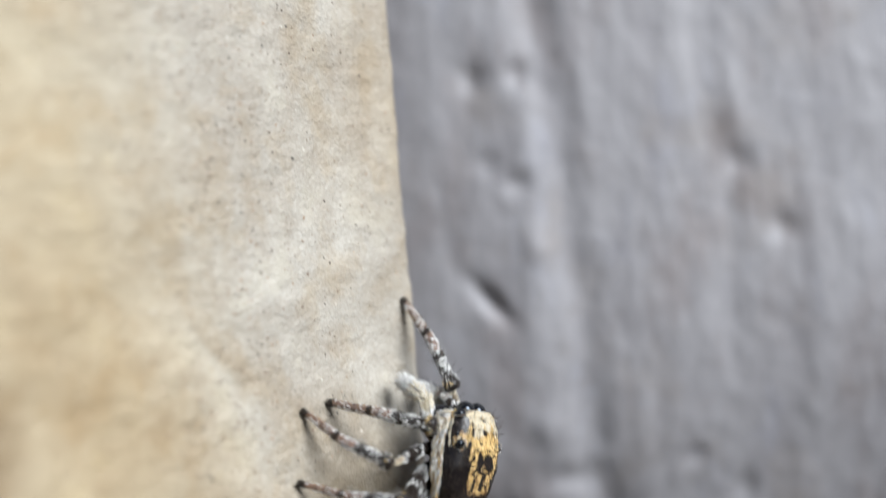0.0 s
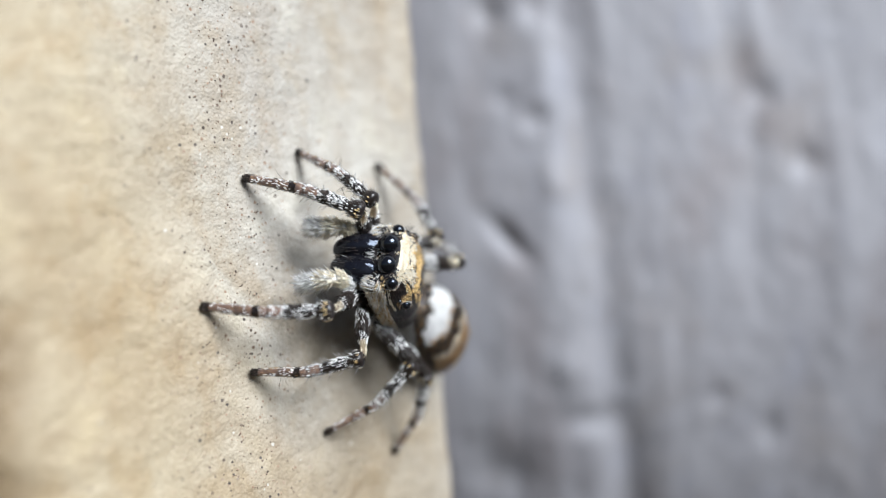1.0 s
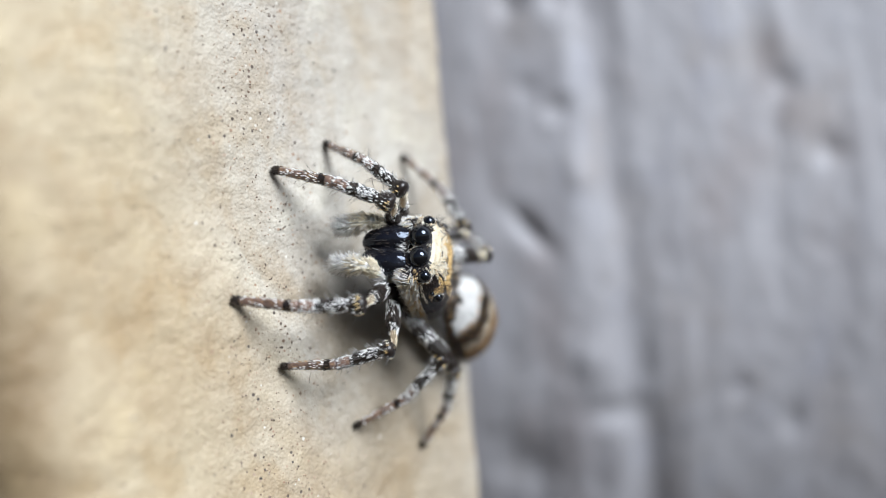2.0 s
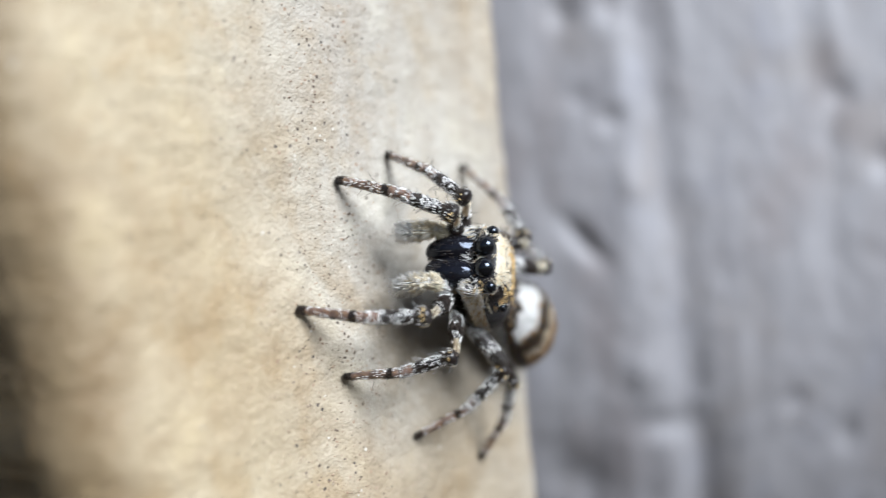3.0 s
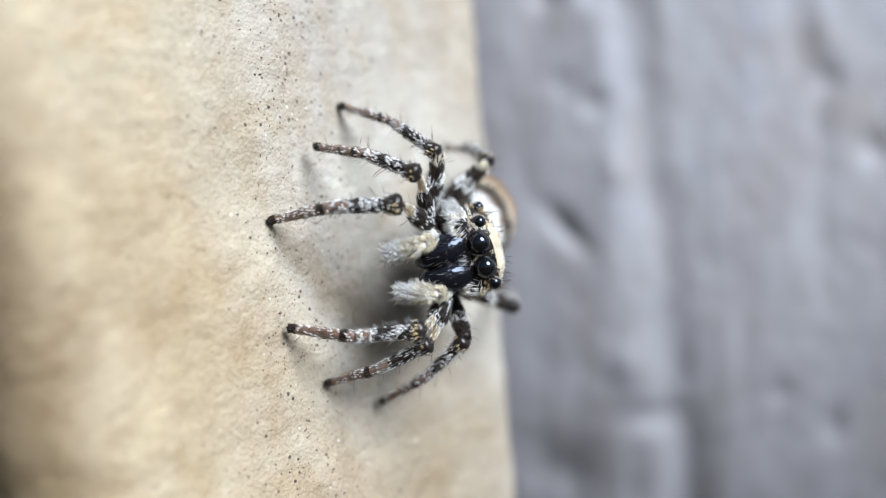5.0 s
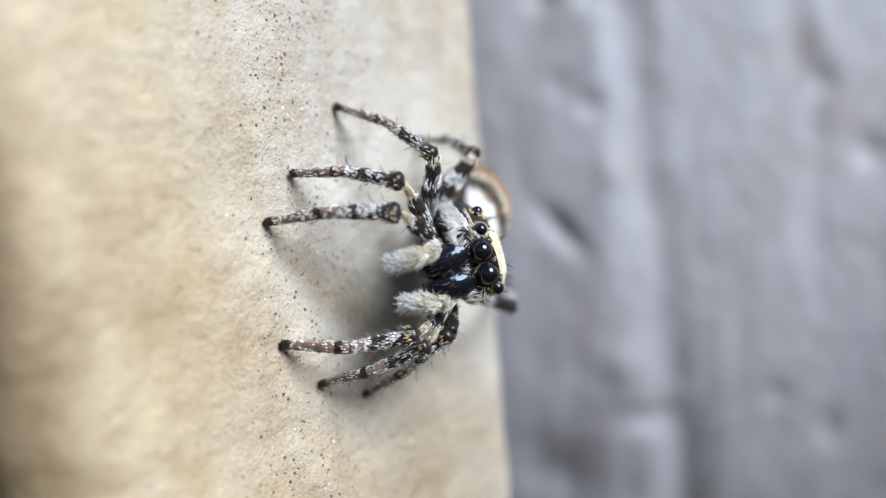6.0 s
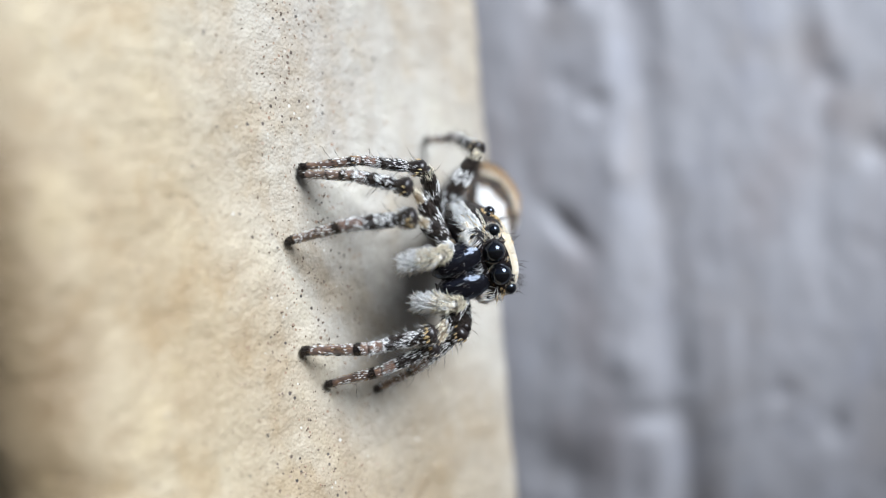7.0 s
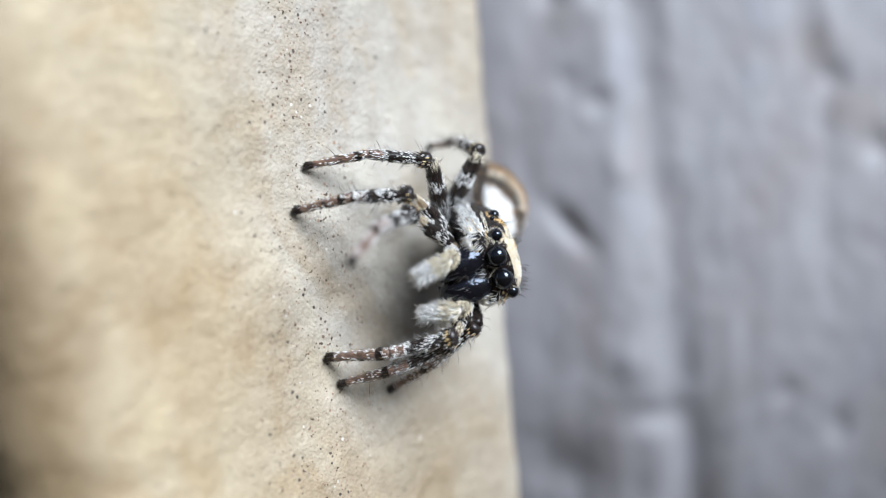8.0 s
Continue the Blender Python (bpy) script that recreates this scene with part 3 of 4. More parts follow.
def build_abdomen(spider, rnd):
    s = Shape()
    k = 44
    us = [0.5 - 0.5 * math.cos(math.pi * min(max(i / 40, 0.01), 0.99)) for i in range(41)]

    def band(u, p):
        q = u - 0.07 * abs(p.y) + 0.02 * fbm(p.x * 3, p.y * 3, p.z * 3, 2)
        if p.z < (0.27 if 0.04 < q < 0.19 else 0.36) + 0.1 * fbm(p.x * 2, p.y * 2, 7.0, 2):
            return H_DARK if p.z > 0.05 else H_GREY
        for edge, slot in ((0.04, H_DARK), (0.19, H_WHITE), (0.215, H_RUST), (0.34, H_DARK), (0.39, H_CREAM), (0.6, H_RUST), (0.68, H_DARK), (0.76, H_GOLD), (0.86, H_RUST), (0.95, H_DARK)):
            if q < edge:
                return H_RUST if slot == H_DARK and 0.3 < q < 0.8 and p.z < 0.36 else slot
        return H_RUST

    s.grid([[belly_point(u, 2 * math.pi * j / k) for j in range(k)] for u in us], lambda i, j: band(us[i], belly_point(us[i], 2 * math.pi * (j + 0.5) / k)))
    for _ in range(13000):
        u, a = rnd.uniform(0.015, 0.985), rnd.uniform(0, 2 * math.pi)
        p = belly_point(u, a)
        nrm = skin_normal(belly_point, u, a, 0.004, 0.01)
        if nrm.dot(p - Vector((-1.32, 0, 0.15))) < 0:
            nrm.negate()
        slot = band(u, p)
        if slot == H_DARK and rnd.random() < 0.12:
            slot = H_RUST
        back = Vector((-1, 0, -0.1))
        way = (back - nrm * back.dot(nrm)).normalized() * 0.9 + nrm * rnd.uniform(0.2, 0.5) + Vector([rnd.gauss(0, 0.12) for _ in range(3)])
        s.hair(p - nrm * 0.01, way, rnd.uniform(0.12, 0.24), rnd.uniform(0.014, 0.026), slot, 0.1)
    for dy in (-0.12, 0.12):
        s.tube([(-2.72, dy, 0.02), (-2.92, dy, 0.0), (-3.04, dy * 0.8, -0.02)], [0.1, 0.08, 0.03], C_BROWN, 10)
    s.tube([(0.2, 0, -0.25), (0, 0, -0.1), (-0.2, 0, 0.0)], [0.12, 0.13, 0.2], C_BLACK, 10)
    return part("abdomen", s, spider, "zebra abdomen banded white, black and tan hair")


def limb_hair(s, rnd, length, radius, bands, count, long=0.1, bristles=10, spread=0.1, wide=(0.012, 0.024), tufts=0.0):
    """Scale-like hairs along a limb on +x; bands: (end along 0..1, slot, share); tufts: how far the scales gather in clumps."""
    seed = rnd.uniform(0, 50)
    for _ in range(count):
        u, a = rnd.uniform(0.01, 0.97), rnd.uniform(0, 2 * math.pi)
        r = radius(u)
        slot = None
        for end, sl, share in bands:
            if u + 0.025 * math.sin(a * 2 + 1) + rnd.gauss(0, 0.012) < end:
                clump = tufts * fbm(u * length * 4.5, math.cos(a) * 0.7, math.sin(a) * 0.7 + seed, 2)
                slot = sl if rnd.random() < share + clump else None
                break
        if slot is None:
            continue
        out = Vector((0, math.cos(a), math.sin(a)))
        p = Vector((u * length, 0, 0)) + out * r
        s.hair(p, Vector((1, 0, 0)) + out * rnd.uniform(0.1, 2 * spread) + Vector([rnd.gauss(0, 0.1) for _ in range(3)]), long * rnd.uniform(0.7, 1.3), rnd.uniform(*wide), slot, 0.12)
    for _ in range(bristles):
        u, a = rnd.uniform(0.05, 0.95), rnd.uniform(-0.6, math.pi + 0.6)
        out = Vector((0, math.cos(a), math.sin(a)))
        s.hair(Vector((u * length, 0, 0)) + out * radius(u), out + Vector((0.55, 0, 0)) + Vector([rnd.gauss(0, 0.15) for _ in range(3)]), rnd.uniform(0.2, 0.42), 0.011, H_DARK, 0.15)


CURVE = radians(9)


def build_leg(spider, key, rnd):
    femur, shin, stout = LEG_SIZES[key[1]]
    half = shin / 2 / math.cos(CURVE)
    n = 16
    front = key[1] in "12"
    # thigh: dark at its root; the front pairs end in a bare amber stretch before the knee
    bare = 0.68 if front else 2.0

    def rf(u):
        return (0.8 if front else 1.0) * stout * (0.1 + 0.075 * math.sin(math.pi * min(1, u * 0.9 + 0.12)) - (0.07 * min(1.0, max(0.0, (u - 0.45) * 4)) if front else 0.0))

    s = Shape()
    s.tube([(femur * i / n, 0, 0) for i in range(n + 1)], [rf(i / n) for i in range(n + 1)], lambda i, j: C_PALE if i >= n * bare else C_BLACK, 14)
    if front:
        limb_hair(s, rnd, femur, rf, [(0.08, H_DARK, 0.4), (0.4, H_WHITE, 0.35), (0.56, H_DARK, 0.6), (0.68, H_WHITE, 0.35), (0.93, H_CREAM, 0.25), (1.0, H_DARK, 0.9)], 1100, 0.12, 6, tufts=0.9)
    else:
        limb_hair(s, rnd, femur, rf, [(0.35, H_GREY, 0.8), (0.5, H_DARK, 0.6), (0.68, H_WHITE, 0.5), (0.85, H_DARK, 0.6), (1.0, H_CREAM if key[0] == "R" else H_DARK, 0.7)], 1700, 0.12, 7, spread=0.16, wide=(0.01, 0.018), tufts=0.8)
    leg = part("leg", s, spider, "banded leg with white scales on dark cuticle")

    def rt(u):
        knee = 0.05 * math.exp(-((u - 0.1) / 0.11) ** 2)
        dip = -0.035 * math.exp(-((u - 0.26) / 0.05) ** 2)
        return stout * (0.13 + knee + dip - 0.035 * u)

    stout_pair = key[1] == "1"
    s = Shape()
    s.tube([(half * i / 22, 0, 0) for i in range(23)], [rt(i / 22) * (0.75 if i == 0 else 1) for i in range(23)],
           lambda i, j: C_BROWN if 17 <= i else C_BLACK, 14)
    bands = [(0.04, H_DARK, 0.5), (0.07, H_CREAM, 0.25), (0.14, H_GOLD, 0.35), (0.2, H_WHITE, 0.25), (0.25, H_DARK, 0.6), (0.57, H_WHITE, 0.72), (0.68, H_DARK, 0.7), (0.97, H_WHITE, 0.66), (1.0, H_DARK, 0.8)]
    limb_hair(s, rnd, half, rt, bands, 760 if stout_pair else 520, 0.08, 9, tufts=0.9, wide=(0.023, 0.034))
    limb_hair(s, rnd, half, rt, [(e, H_DARK if sl == H_DARK or rnd.random() < 0.5 else H_GREY, 0.35) for e, sl, _ in bands], 420, 0.1, 0, spread=0.2, wide=(0.01, 0.016))
    for _ in range(90):  # fine pale fringe
        u, a = rnd.uniform(0.1, 1.0), rnd.uniform(0, 2 * math.pi)
        out = Vector((0, math.cos(a), math.sin(a)))
        s.hair(Vector((u * half, 0, 0)) + out * rt(u), out + Vector((0.9 + rnd.gauss(0, 0.2), 0, 0)), rnd.uniform(0.14, 0.26), 0.008, H_GREY, 0.15)
    part("tibia", s, leg, "dark joint with bright white scale bands")

    def rm(u):
        return stout * (0.098 - 0.034 * u)

    s = Shape()
    s.tube([(half * i / 18, 0, 0) for i in range(19)], [rm(i / 18) for i in range(19)], lambda i, j: C_BLACK if 2 <= i < 4 or i > 15 else C_BROWN, 12)
    bands = [(0.12, H_WHITE, 0.62), (0.2, H_DARK, 0.8), (0.42, H_WHITE, 0.64), (0.48, H_DARK, 0.5), (0.84, H_WHITE, 0.42 if front else 0.34), (1.0, H_DARK, 0.9)]
    limb_hair(s, rnd, half, rm, bands, 330 if stout_pair else 260, 0.075, 4, tufts=0.8, wide=(0.022, 0.032))
    limb_hair(s, rnd, half, rm, [(e, H_DARK if sl == H_DARK else H_RUST, 0.4) for e, sl, _ in bands], 300, 0.09, 0, spread=0.18, wide=(0.009, 0.014))
    for _ in range(200):  # dark brush under the claws
        way = Vector((rnd.uniform(0.5, 1), rnd.gauss(0, 0.5), rnd.gauss(-0.1, 0.5)))
        s.hair((half * rnd.uniform(0.93, 0.97), 0, 0), way, rnd.uniform(0.07, 0.15), 0.018, H_DARK, 0.1)
    part("metatarsus", s, leg, "slender reddish-brown tip with black foot")
    return leg


FEELER_AIM = Vector((1.2, 0.68, -0.38))
FEELER_ROOT = Vector((0.88, 0.62, -0.47))
FEELER_UPPER, FEELER_TIP = 0.66, 0.84


def build_feeler(spider, rnd):
    s = Shape()
    n = 12

    def ra(u):
        return 0.05 + 0.03 * min(1, u * 4) + 0.02 * math.sin(math.pi * u)

    s.tube([(FEELER_UPPER * i / n, 0, 0) for i in range(n + 1)], [ra(i / n) for i in range(n + 1)], lambda i, j: C_CHALK, 12)
    limb_hair(s, rnd, FEELER_UPPER, ra, [(0.4, H_WHITE, 0.9), (1.0, H_CREAM, 0.95)], 700, 0.2, 0, spread=0.45, wide=(0.016, 0.026))
    feeler = part("pedipalp", s, spider, "short feeler with dense white hair")
    s = Shape()

    def rb(u):
        return 0.025 + 0.065 * math.sin(math.pi * min(1, u * 0.66 + 0.3)) ** 0.6

    s.tube([(FEELER_TIP * 0.9 * i / n, 0, 0) for i in range(n + 1)], [rb(i / n) * (0.5 if i == n else 1) for i in range(n + 1)], C_CHALK, 14)
    limb_hair(s, rnd, FEELER_TIP, rb, [(0.45, H_CREAM, 0.9), (1.0, H_WHITE, 1.0)], 1000, 0.25, 0, spread=0.7, wide=(0.016, 0.027))
    for _ in range(260):  # longer strands that stand off
        u, a = rnd.uniform(0.05, 0.95), rnd.uniform(0, 2 * math.pi)
        out = Vector((0, math.cos(a), math.sin(a)))
        s.hair(Vector((u * FEELER_TIP, 0, 0)) + out * rb(u), out * rnd.uniform(0.6, 1.1) + Vector((1, 0, 0)), rnd.uniform(0.22, 0.38), 0.014, H_WHITE if rnd.random() < 0.75 else H_GREY, 0.1)
    for _ in range(150):
        s.hair((FEELER_TIP * 0.93, 0, 0), Vector((1, rnd.gauss(0, 0.5), rnd.gauss(0, 0.5))), rnd.uniform(0.12, 0.24), 0.014, H_WHITE, 0.1)
    part("palp_tip", s, feeler, "fluffy white-haired club")
    return feeler


spider = tagged(new("jumping_spider"), "small zebra jumping spider with banded hairy legs on cream plaster", "spider")
spider.empty_display_size = 0.002
build_head(spider, random.Random(11))
abdomen = build_abdomen(spider, random.Random(12))
legs = {}
for number, key in enumerate(("L1", "L2", "L3", "L4", "R1", "R2", "R3", "R4")):
    legs[key] = build_leg(spider, key, random.Random(20 + number))
feelers = {side: build_feeler(spider, random.Random(40 + i)) for i, side in enumerate("LR")}

# ---- the spider's way
BODY_ROWS = [  # seconds, along, up, height, heading, nose up, roll
    (0.0, 6.23, -3.66, 2.06, 102, -6, 9),
    (0.2, 6.24, -3.85, 2.06, 102, -6, 9),
    (0.3, 5.95, -3.74, 2.05, 98, -3, 20),
    (0.4, 5.63, -3.52, 1.77, 70, 12, 12),
    (0.48, 5.80, -3.63, 1.69, 65, 8, 11),
    (0.5, 5.66, -3.46, 1.68, 64, 8, 11),
    (0.52, 5.48, -3.25, 1.67, 62, 9, 11),
    (0.6, 4.21, -2.02, 1.65, 49, 15, 12),
    (0.7, 4.31, -1.89, 1.62, 45, 18, 15),
    (0.8, 3.82, -0.56, 1.62, 29, 26, 13),
    (1.0, 3.81, -0.67, 1.69, 31, 23, 11),
    (3.5, 3.72, -0.61, 1.77, 27, 26, 11),
    (3.7, 3.47, -0.38, 1.97, 12, 36, 11),
    (3.9, 3.42, -0.43, 2.03, 13, 35, 8),
    (4.0, 3.42, -0.43, 2.03, 13, 35, 8),
    (4.1, 3.64, -0.39, 2.03, 2, 41, 2),
    (4.3, 3.60, -0.50, 2.09, 2, 40, 3),
    (4.5, 3.29, -0.29, 2.15, -9, 44, 2),
    (5.8, 3.56, -0.36, 2.12, -25, 46, -5),
    (6.5, 3.34, -0.40, 2.22, -21, 49, -4),
    (6.8, 3.58, -0.47, 2.18, -26, 47, -7),
    (7.0, 3.69, -0.40, 2.14, -26, 47, -6),
    (7.2, 3.74, -0.49, 2.13, -26, 44, -5),
    (7.5, 3.80, -0.48, 2.10, -26, 46, -7),
    (7.8, 3.95, -0.61, 2.00, -28, 45, -7),
    (8.0, 3.97, -0.47, 1.96, -28, 43, -7),
]
STEPS = {  # seconds, along, up, lift, turn of the knee
    "L1": [(0.0, 3.67, -1.89, 0.0, -6), (0.2, 3.60, -1.92, 0.0, -15), (0.3, 3.55, -1.87, 0.0, -18), (0.4, 1.83, -1.84, 0.0, -33), (0.5, 1.92, -1.94, 0.0, -24), (0.6, 1.01, -1.49, 0.0, -27), (0.7, 1.28, -1.36, 0.0, -24), (0.8, -0.51, -0.93, 0.0, -21), (1.0, -0.48, -0.92, 0.0, -21), (3.5, -0.48, -0.92, 0.0, -24), (3.7, -0.40, -0.88, 0.0, -24), (3.9, -0.42, -0.91, 0.0, -24), (4.0, -0.42, -0.91, 0.0, -24), (4.1, 0.04, -1.40, 0.0, -24), (4.3, 0.02, -1.51, 0.0, -27), (4.5, -0.13, -1.49, 0.0, -33), (5.8, -0.10, -2.00, 0.0, -36), (6.5, -0.08, -1.99, 0.0, -39), (6.8, 0.06, -2.08, 0.0, -30), (7.0, 0.28, -2.20, 0.0, -24), (7.2, 0.10, -2.07, 0.0, -27), (7.5, 0.12, -2.05, 0.0, -30), (7.7, 0.21, -2.12, 0.0, -27), (7.8, 0.31, -2.46, 0.0, -24), (8.0, 0.88, -2.43, 0.0, -18)],
    "L2": [(0.0, 2.81, -2.00, 0.0, -42), (0.2, 2.80, -2.10, 0.0, -45), (0.3, 2.74, -2.01, 0.0, -45), (0.4, 2.72, -2.69, 0.0, -33), (0.5, 2.01, -2.68, 0.0, -36), (0.6, 0.73, -2.58, 0.0, -24), (0.7, 0.88, -2.48, 0.0, -33), (0.8, 0.77, -2.54, 0.0, -27), (1.0, 0.75, -2.54, 0.0, -27), (3.5, 0.73, -2.54, 0.0, -15), (3.7, 0.72, -2.50, 0.0, -9), (3.9, 0.78, -2.51, 0.0, -9), (4.0, 0.78, -2.51, 0.0, -9), (4.1, 0.94, -2.46, 0.0, -9), (4.3, 0.95, -2.61, 0.0, -6), (4.5, 0.95, -2.96, 0.0, 0), (5.8, 0.95, -2.95, 0.0, -6), (6.5, 0.87, -2.99, 0.0, 0), (6.8, 0.90, -3.04, 0.0, -6), (7.0, 0.91, -3.00, 0.0, -9), (7.2, 0.84, -3.04, 0.0, -9), (7.5, 1.19, -2.96, 0.0, -9), (7.8, 1.26, -3.04, 0.0, -9), (8.0, 1.21, -3.05, 0.0, -9)],
    "L3": [(0.0, 2.51, -3.73, 0.0, -24), (0.5, 3.24, -7.30, 0.0, -45), (0.6, 2.42, -6.09, 0.0, -48), (0.7, 2.54, -5.91, 0.0, -48), (0.8, 2.80, -4.19, 0.0, -42), (1.0, 2.81, -4.24, 0.0, -39), (3.5, 2.81, -4.22, 0.0, -36), (3.7, 2.79, -4.22, 0.0, -24), (3.9, 2.79, -4.22, 0.0, -24), (4.0, 2.79, -4.22, 0.0, -24), (4.1, 2.74, -3.62, 0.0, -6), (4.5, 2.52, -3.72, 0.0, 0), (5.8, 2.22, -3.37, 0.0, 15), (6.5, 2.22, -3.37, 0.0, 12), (6.8, 2.24, -3.45, 0.0, 12), (7.0, 2.35, -3.31, 0.0, 12), (8.0, 2.71, -3.38, 0.0, 12)],
    "L4": [(0.0, 2.21, -6.06, 0.0, -21), (0.5, 3.92, -7.82, 0.0, -18), (0.6, 4.32, -7.08, 0.0, 9), (0.8, 5.02, -5.13, 0.0, -24), (1.0, 4.98, -5.09, 0.0, -33), (3.5, 4.99, -5.12, 0.0, -33), (3.9, 5.29, -4.47, 0.0, -42), (4.0, 5.29, -4.47, 0.0, -42), (4.1, 5.47, -3.65, 0.0, -51), (4.3, 6.20, -2.40, 0.0, -12), (4.5, 6.80, -1.25, 0.0, 27), (5.8, 7.05, -1.17, 0.0, 30), (6.5, 7.05, -1.17, 0.0, 27), (6.8, 7.00, -0.90, 0.0, -39), (7.0, 7.00, -0.90, 0.0, -69), (8.0, 7.00, -0.90, 0.0, -69)],
    "R1": [(0.0, 6.63, 0.49, 0.0, -15), (0.2, 6.62, 0.43, 0.0, 0), (0.3, 6.63, 0.52, 0.0, 0), (0.4, 4.97, 0.65, 0.0, -6), (0.5, 5.25, 0.96, 0.0, 3), (0.6, 2.24, 1.67, 0.0, -3), (0.7, 2.39, 1.77, 0.0, 3), (0.8, 1.04, 1.91, 0.0, 0), (1.0, 1.00, 1.93, 0.0, 3), (3.5, 1.01, 1.92, 0.0, -3), (3.7, 0.31, 1.55, 0.0, 3), (3.9, 0.34, 1.56, 0.0, 3), (4.0, 0.34, 1.56, 0.0, 3), (4.1, 0.36, 1.58, 0.0, 0), (4.3, 0.36, 1.46, 0.0, 9), (4.5, -0.28, 0.66, 0.0, 21), (5.8, -0.25, 0.62, 0.0, 21), (6.5, -0.25, 0.62, 0.0, 15), (6.8, 0.01, 0.34, 0.0, 21), (7.0, 0.13, 0.17, 0.0, 21), (7.2, -0.02, -0.23, 0.0, 24), (7.5, 0.33, -0.42, 0.0, 30), (7.7, 0.51, -0.67, 0.0, 45), (7.8, -0.85, -0.55, 2.7, 100), (8.0, -0.80, -0.45, 2.8, 105)],
    "R2": [(0.0, 7.00, -1.84, 0.0, -27), (0.5, 6.73, -0.36, 0.0, -36), (0.6, 3.97, 1.76, 0.0, -15), (0.7, 4.29, 1.85, 0.0, -12), (0.8, 2.62, 2.52, 0.0, -12), (1.0, 2.68, 2.53, 0.0, -12), (3.5, 2.67, 2.50, 0.0, -12), (3.7, 2.70, 2.51, 0.0, -15), (3.9, 2.70, 2.48, 0.0, -6), (4.0, 2.70, 2.48, 0.0, -6), (4.1, 1.30, 2.64, 0.0, -9), (4.3, 1.29, 2.52, 0.0, -9), (4.5, 1.16, 2.49, 0.0, -9), (5.8, 0.58, 1.65, 0.0, 9), (6.5, 0.57, 1.64, 0.0, 6), (6.8, 0.61, 1.55, 0.0, 6), (7.0, 0.64, 1.60, 0.0, 3), (7.5, 0.63, 1.57, 0.0, 21), (7.8, 0.33, 0.75, 0.0, 33), (8.0, 0.32, 0.79, 0.0, 24)],
    "R3": [(0.0, 7.00, -4.62, 0.0, 100), (0.5, 7.00, -2.36, 0.0, 114), (0.8, 5.30, 2.20, 0.0, 45), (3.4, 5.25, 2.20, 0.0, 45), (3.5, 5.20, 2.20, 0.0, 45), (3.7, 3.92, 3.25, 0.0, 72), (3.9, 3.92, 3.25, 0.0, 51), (4.0, 3.90, 3.25, 0.0, 60), (4.1, 3.90, 3.25, 0.0, 45), (4.3, 3.95, 3.25, 0.0, 25), (4.5, 2.07, 3.17, 0.0, 6), (5.8, 2.04, 3.16, 0.0, 6), (6.5, 2.05, 3.18, 0.0, 15), (6.8, 0.65, 1.78, 0.0, 27), (7.0, 0.65, 1.76, 0.0, 24), (7.5, 0.75, 1.76, 0.0, 42), (7.8, 0.73, 1.74, 0.0, 48), (8.0, 0.73, 1.75, 0.0, 48)],
    "R4": [(0.0, 7.00, -6.35, 0.0, 39), (0.5, 7.00, -4.65, 0.0, 36), (0.8, 6.80, 0.25, 0.0, 15), (3.5, 6.80, 0.25, 0.0, 21), (4.1, 5.60, 1.90, 0.0, -9), (5.8, 4.76, 2.50, 0.0, -9), (6.5, 4.62, 2.36, 0.0, 0), (7.0, 4.73, 2.41, 0.0, -12), (8.0, 4.73, 2.22, 0.0, -18)],
}
FEELERS = {  # seconds and the tip, ahead, left, up of the head
    "L": [(0.2, 2.23, 0.74, -1.48), (0.4, 1.97, 1.60, -2.37), (0.6, 1.57, 0.56, -1.83), (0.8, 1.77, 0.70, -1.94), (1.0, 1.76, 0.96, -1.95), (1.2, 1.50, 0.12, -1.72), (2.3, 1.36, 0.41, -1.83), (2.5, 1.63, 0.29, -1.77), (3.0, 1.23, 0.63, -1.86), (3.3, 1.32, 0.72, -1.86), (3.5, 1.19, 0.31, -1.80), (3.7, 1.37, 0.60, -1.82), (3.9, 1.44, 0.67, -1.88), (4.0, 1.44, 0.67, -1.88), (4.1, 1.39, 0.42, -1.89), (4.5, 1.28, 0.23, -1.87), (5.8, 1.12, 0.20, -2.02), (6.5, 1.07, 0.27, -2.07), (7.0, 1.09, 0.21, -1.93), (7.5, 1.25, 0.33, -1.84), (8.0, 1.52, 0.39, -1.78)],
    "R": [(0.2, 2.44, 0.53, -1.82), (0.4, 1.81, 0.97, -3.12), (0.6, 1.49, -0.10, -1.84), (0.8, 1.69, -0.15, -2.20), (1.0, 1.86, -0.49, -2.01), (1.2, 1.81, -0.55, -1.96), (2.3, 1.46, -0.40, -1.88), (2.5, 1.43, -0.53, -1.87), (3.0, 1.61, -0.56, -1.94), (3.3, 1.55, -0.49, -1.95), (3.5, 1.28, -0.58, -1.86), (3.7, 1.38, -0.52, -1.87), (3.9, 1.43, -0.51, -1.95), (4.0, 1.43, -0.51, -1.95), (4.1, 1.34, -0.26, -1.89), (4.5, 1.39, -0.47, -1.88), (5.8, 1.40, -0.60, -1.88), (6.5, 1.26, -0.64, -1.96), (7.0, 1.34, -0.65, -1.91), (7.5, 1.78, -0.59, -1.72), (8.0, 2.02, -0.56, -1.57)],
}


BELLY_ROWS = [  # seconds, lift of the abdomen's tip and its swing
    (0.0, 0, 12), (0.3, -4, 6), (0.4, -8, -12), (0.5, -12, -20), (0.6, -12, -26), (0.8, -4, -12), (1.0, -4, -8), (3.5, 0, -6), (3.9, 6, 0), (4.5, 13, 8),
    (5.8, 19, 10), (7.0, 18, 9), (8.0, 14, 5)]


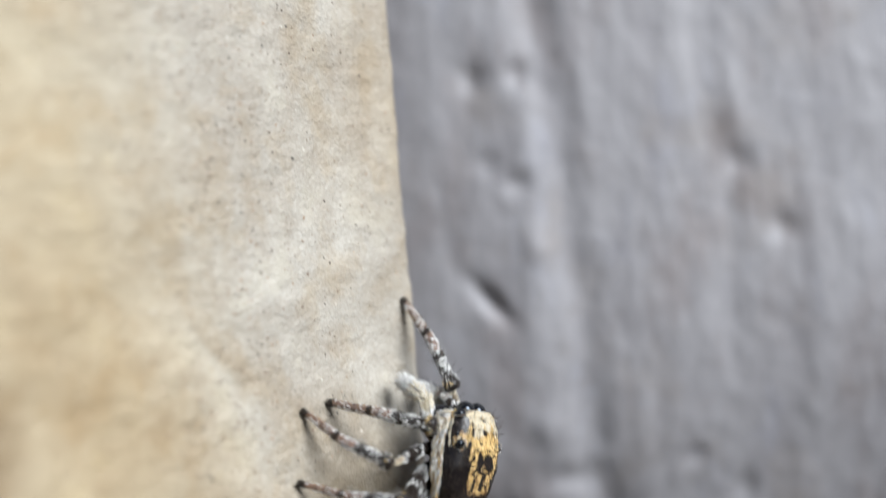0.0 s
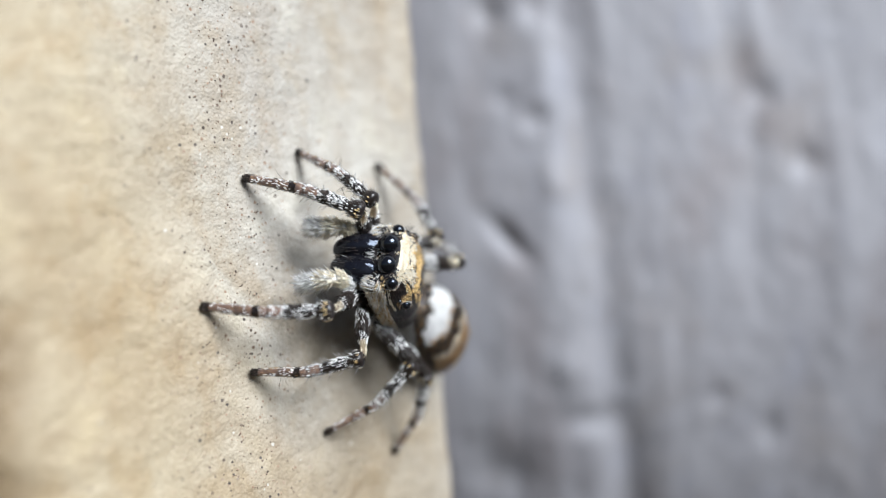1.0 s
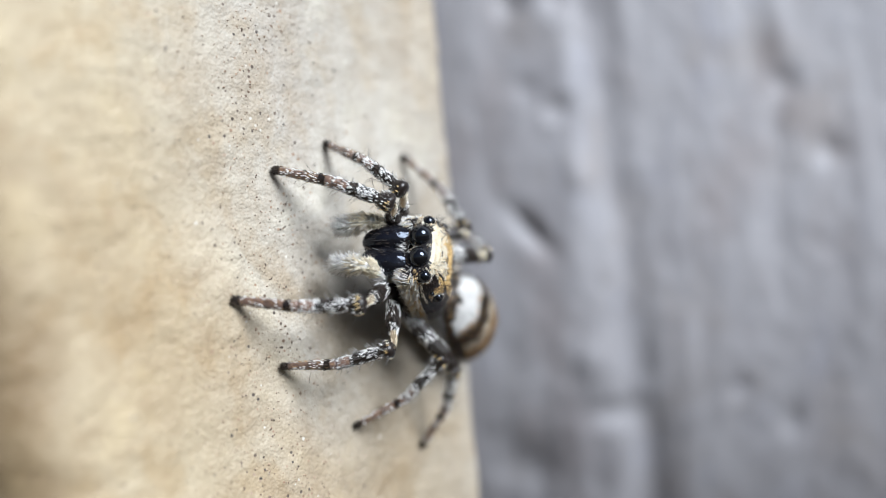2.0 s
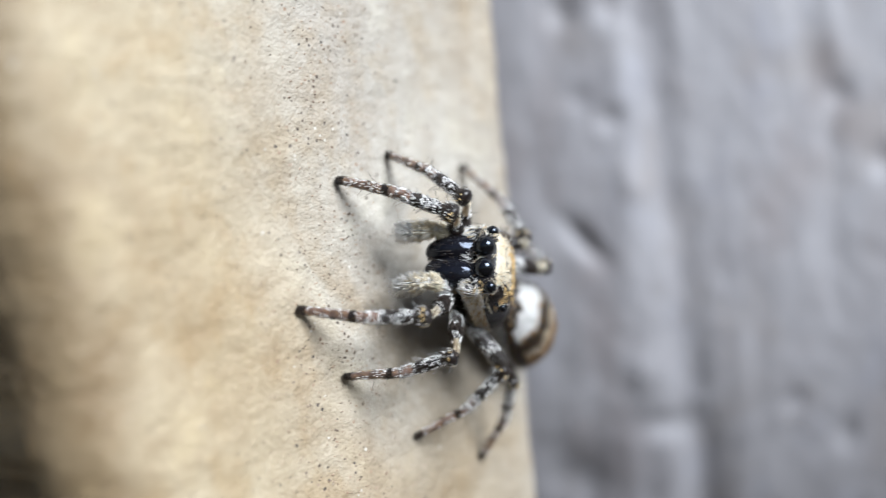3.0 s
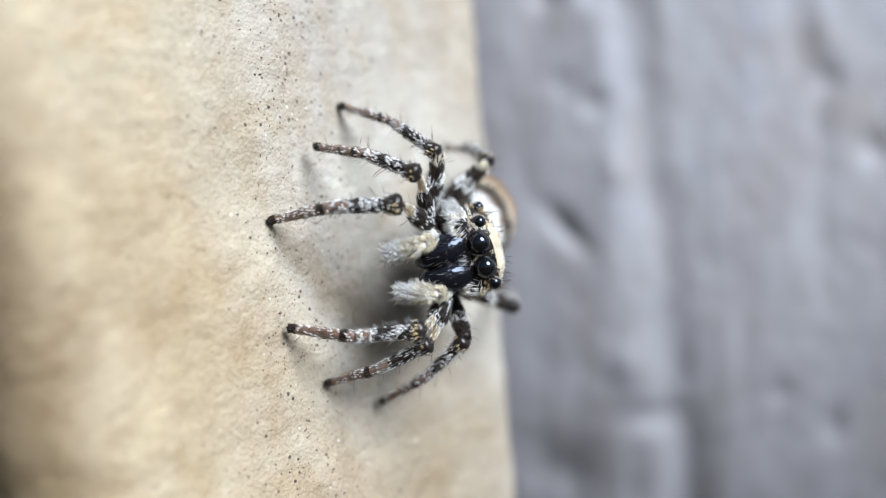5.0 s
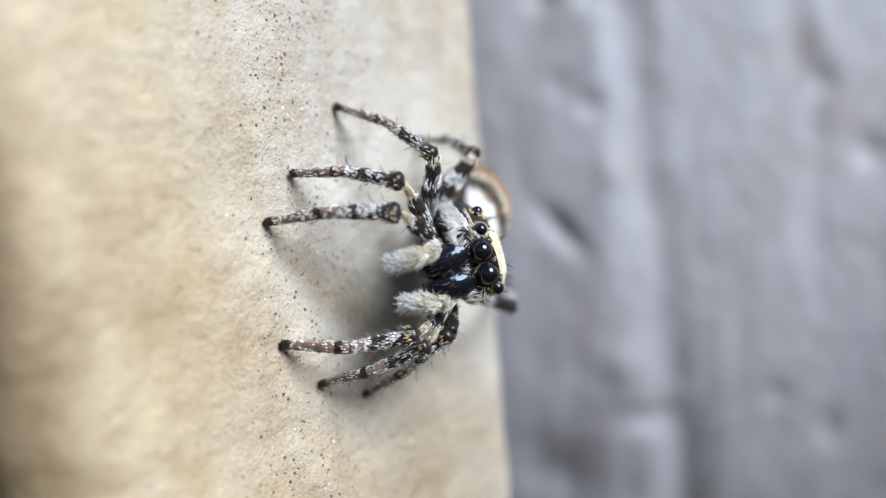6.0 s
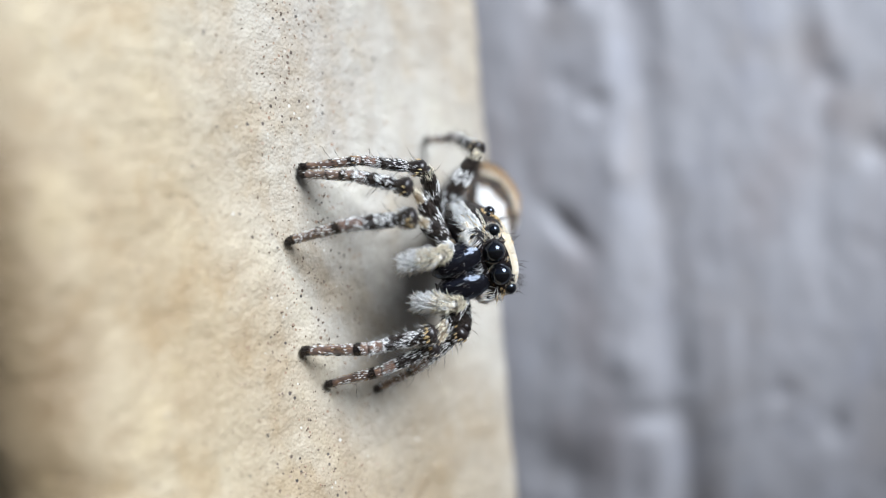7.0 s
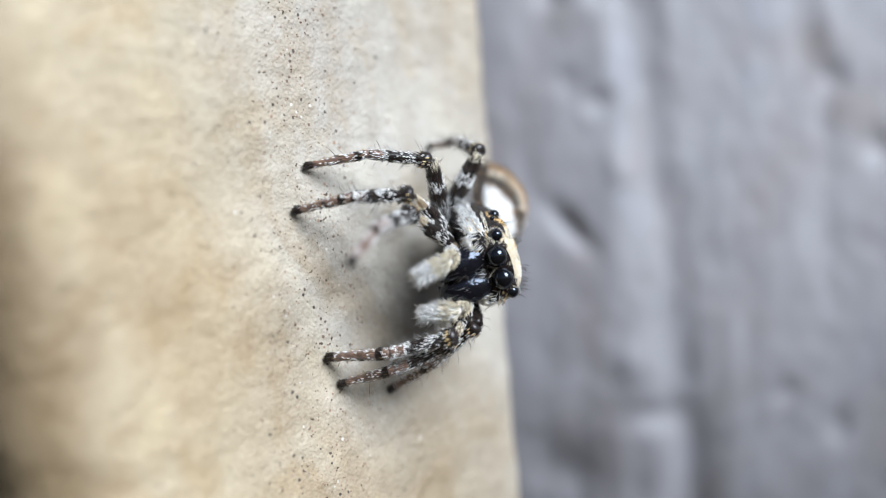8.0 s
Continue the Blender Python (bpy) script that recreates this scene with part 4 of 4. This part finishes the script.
def body_pose(t):
    """Place of the body's middle and its axes: ahead, left, up."""
    y, z, h, heading, nose, roll = lerp_table(t, BODY_ROWS)
    droop, swing = lerp_table(t, BELLY_ROWS)
    p, n, r = radians(heading), radians(nose), radians(roll)
    ahead = Vector((0, -math.cos(p), math.sin(p)))
    up = Vector((1, 0, 0))
    left = up.cross(ahead)
    turn = Matrix((ahead, left, up)).transposed()
    turn = turn @ Matrix.Rotation(-n, 3, "Y") @ Matrix.Rotation(r, 3, "X")
    return Vector((h, y, z)), turn, swing, droop


def footing(rows, t):
    """The foot on the plaster at t; longer steps lift it."""
    times = [r[0] for r in rows]
    y, z, lift, knee = lerp_table(t, rows)
    i = max(0, min(len(rows) - 2, int(np.searchsorted(times, t, "right")) - 1))
    a, b = rows[i], rows[i + 1]
    far = math.hypot(b[1] - a[1], b[2] - a[2])
    if a[0] < t < b[0] and far > 0.4:
        lift += 0.3 * min(far, 1.5) * math.sin(math.pi * (t - a[0]) / (b[0] - a[0]))
    return Vector((0.07 + lift, y, z)), radians(knee)


def axes(ahead, top, at):
    """A pose in metres whose x points ahead and whose z leans to top."""
    x = ahead.normalized()
    z = (top - x * top.dot(x)).normalized()
    return Matrix.Translation(at * MM) @ Matrix((x, z.cross(x), z)).transposed().to_4x4()


def motions():
    """Keys the body, the abdomen, the feelers and the joints of all legs."""
    times = [0.0, 0.1, 0.2, 0.3, 0.4, 0.48, 0.5, 0.52] + [i / 10 for i in range(6, 13)] + [1.8, 2.3, 2.5, 3.0] + [3.3 + i / 10 for i in range(0, 15)] + [5.2] + [5.8 + i / 10 for i in range(0, 23)]
    body, belly = [], []
    leg_rows = {k: ([], [], []) for k in STEPS}
    feeler_rows = {k: ([], []) for k in FEELERS}
    for t in times:
        at, turn, swing, droop = body_pose(t)
        body.append((t, Matrix.Translation(at * MM) @ turn.to_4x4()))
        belly.append((t, pose(-1.25 * MM, 0, 0.15 * MM, 0, droop, swing)))
        back = turn.transposed()
        for k, rows in STEPS.items():
            femur, shin, _ = LEG_SIZES[k[1]]
            side = 1 if k[0] == "L" else -1
            hx, hy, hz = HIPS[int(k[1]) - 1]
            hip = Vector((hx, side * hy, hz))
            foot, knee = footing(rows, t)
            start = at + turn @ hip
            way = foot - start
            d = min(way.length, (femur + shin) * 0.995)
            way.normalize()
            x = (femur ** 2 - shin ** 2 + d * d) / (2 * d)
            h = math.sqrt(max(0.0, femur ** 2 - x * x))
            u = Vector((1, 0, 0)) - way * way.x
            u.normalize()
            v = way.cross(u)
            pole = u * math.cos(knee) + v * math.sin(knee)
            joint = start + way * x + pole * h
            foot = start + way * d
            leg = axes(back @ (joint - start), back @ pole, hip)
            leg_rows[k][0].append((t, leg))
            inv = leg.to_3x3().transposed() @ back
            low, top = inv @ (foot - joint).normalized(), inv @ pole
            side_way = low.cross(top).normalized()
            top = side_way.cross(low)
            first = low * math.cos(CURVE) + top * math.sin(CURVE)
            second = low * math.cos(CURVE) - top * math.sin(CURVE)
            half = shin / 2 / math.cos(CURVE)
            leg_rows[k][1].append((t, axes(first, top, Vector((femur, 0, 0)))))
            leg_rows[k][2].append((t, axes(second, top, Vector((femur, 0, 0)) + first * half)))
        for k, rows in FEELERS.items():
            side = 1 if k == "L" else -1
            root, aim = (Vector((v.x, v.y * side, v.z)) for v in (FEELER_ROOT, FEELER_AIM))
            tip = aim + (Vector(lerp_table(t, rows)) - aim).normalized() * 1.22
            way = tip - root
            d = min(way.length, (FEELER_UPPER + FEELER_TIP) * 0.985)
            way.normalize()
            x = (FEELER_UPPER ** 2 - FEELER_TIP ** 2 + d * d) / (2 * d)
            bow = Vector((1, 0, 0.2))
            bow = (bow - way * bow.dot(way)).normalized()
            elbow = way * x + bow * math.sqrt(max(0.0, FEELER_UPPER ** 2 - x * x))
            upper = axes(elbow, bow, root)
            feeler_rows[k][0].append((t, upper))
            low = upper.to_3x3().transposed() @ (way * d - elbow)
            feeler_rows[k][1].append((t, axes(low, Vector((0, 0, 1)), Vector((FEELER_UPPER, 0, 0)))))
    walk(spider, body)
    walk(abdomen, belly)
    for k, rows in leg_rows.items():
        walk(legs[k], rows[0])
        walk(next(c for c in legs[k].children if c.name.startswith("tibia")), rows[1])
        walk(next(c for c in legs[k].children if c.name.startswith("metatarsus")), rows[2])
    for k, rows in feeler_rows.items():
        walk(feelers[k], rows[0])
        walk(feelers[k].children[0], rows[1])


motions()
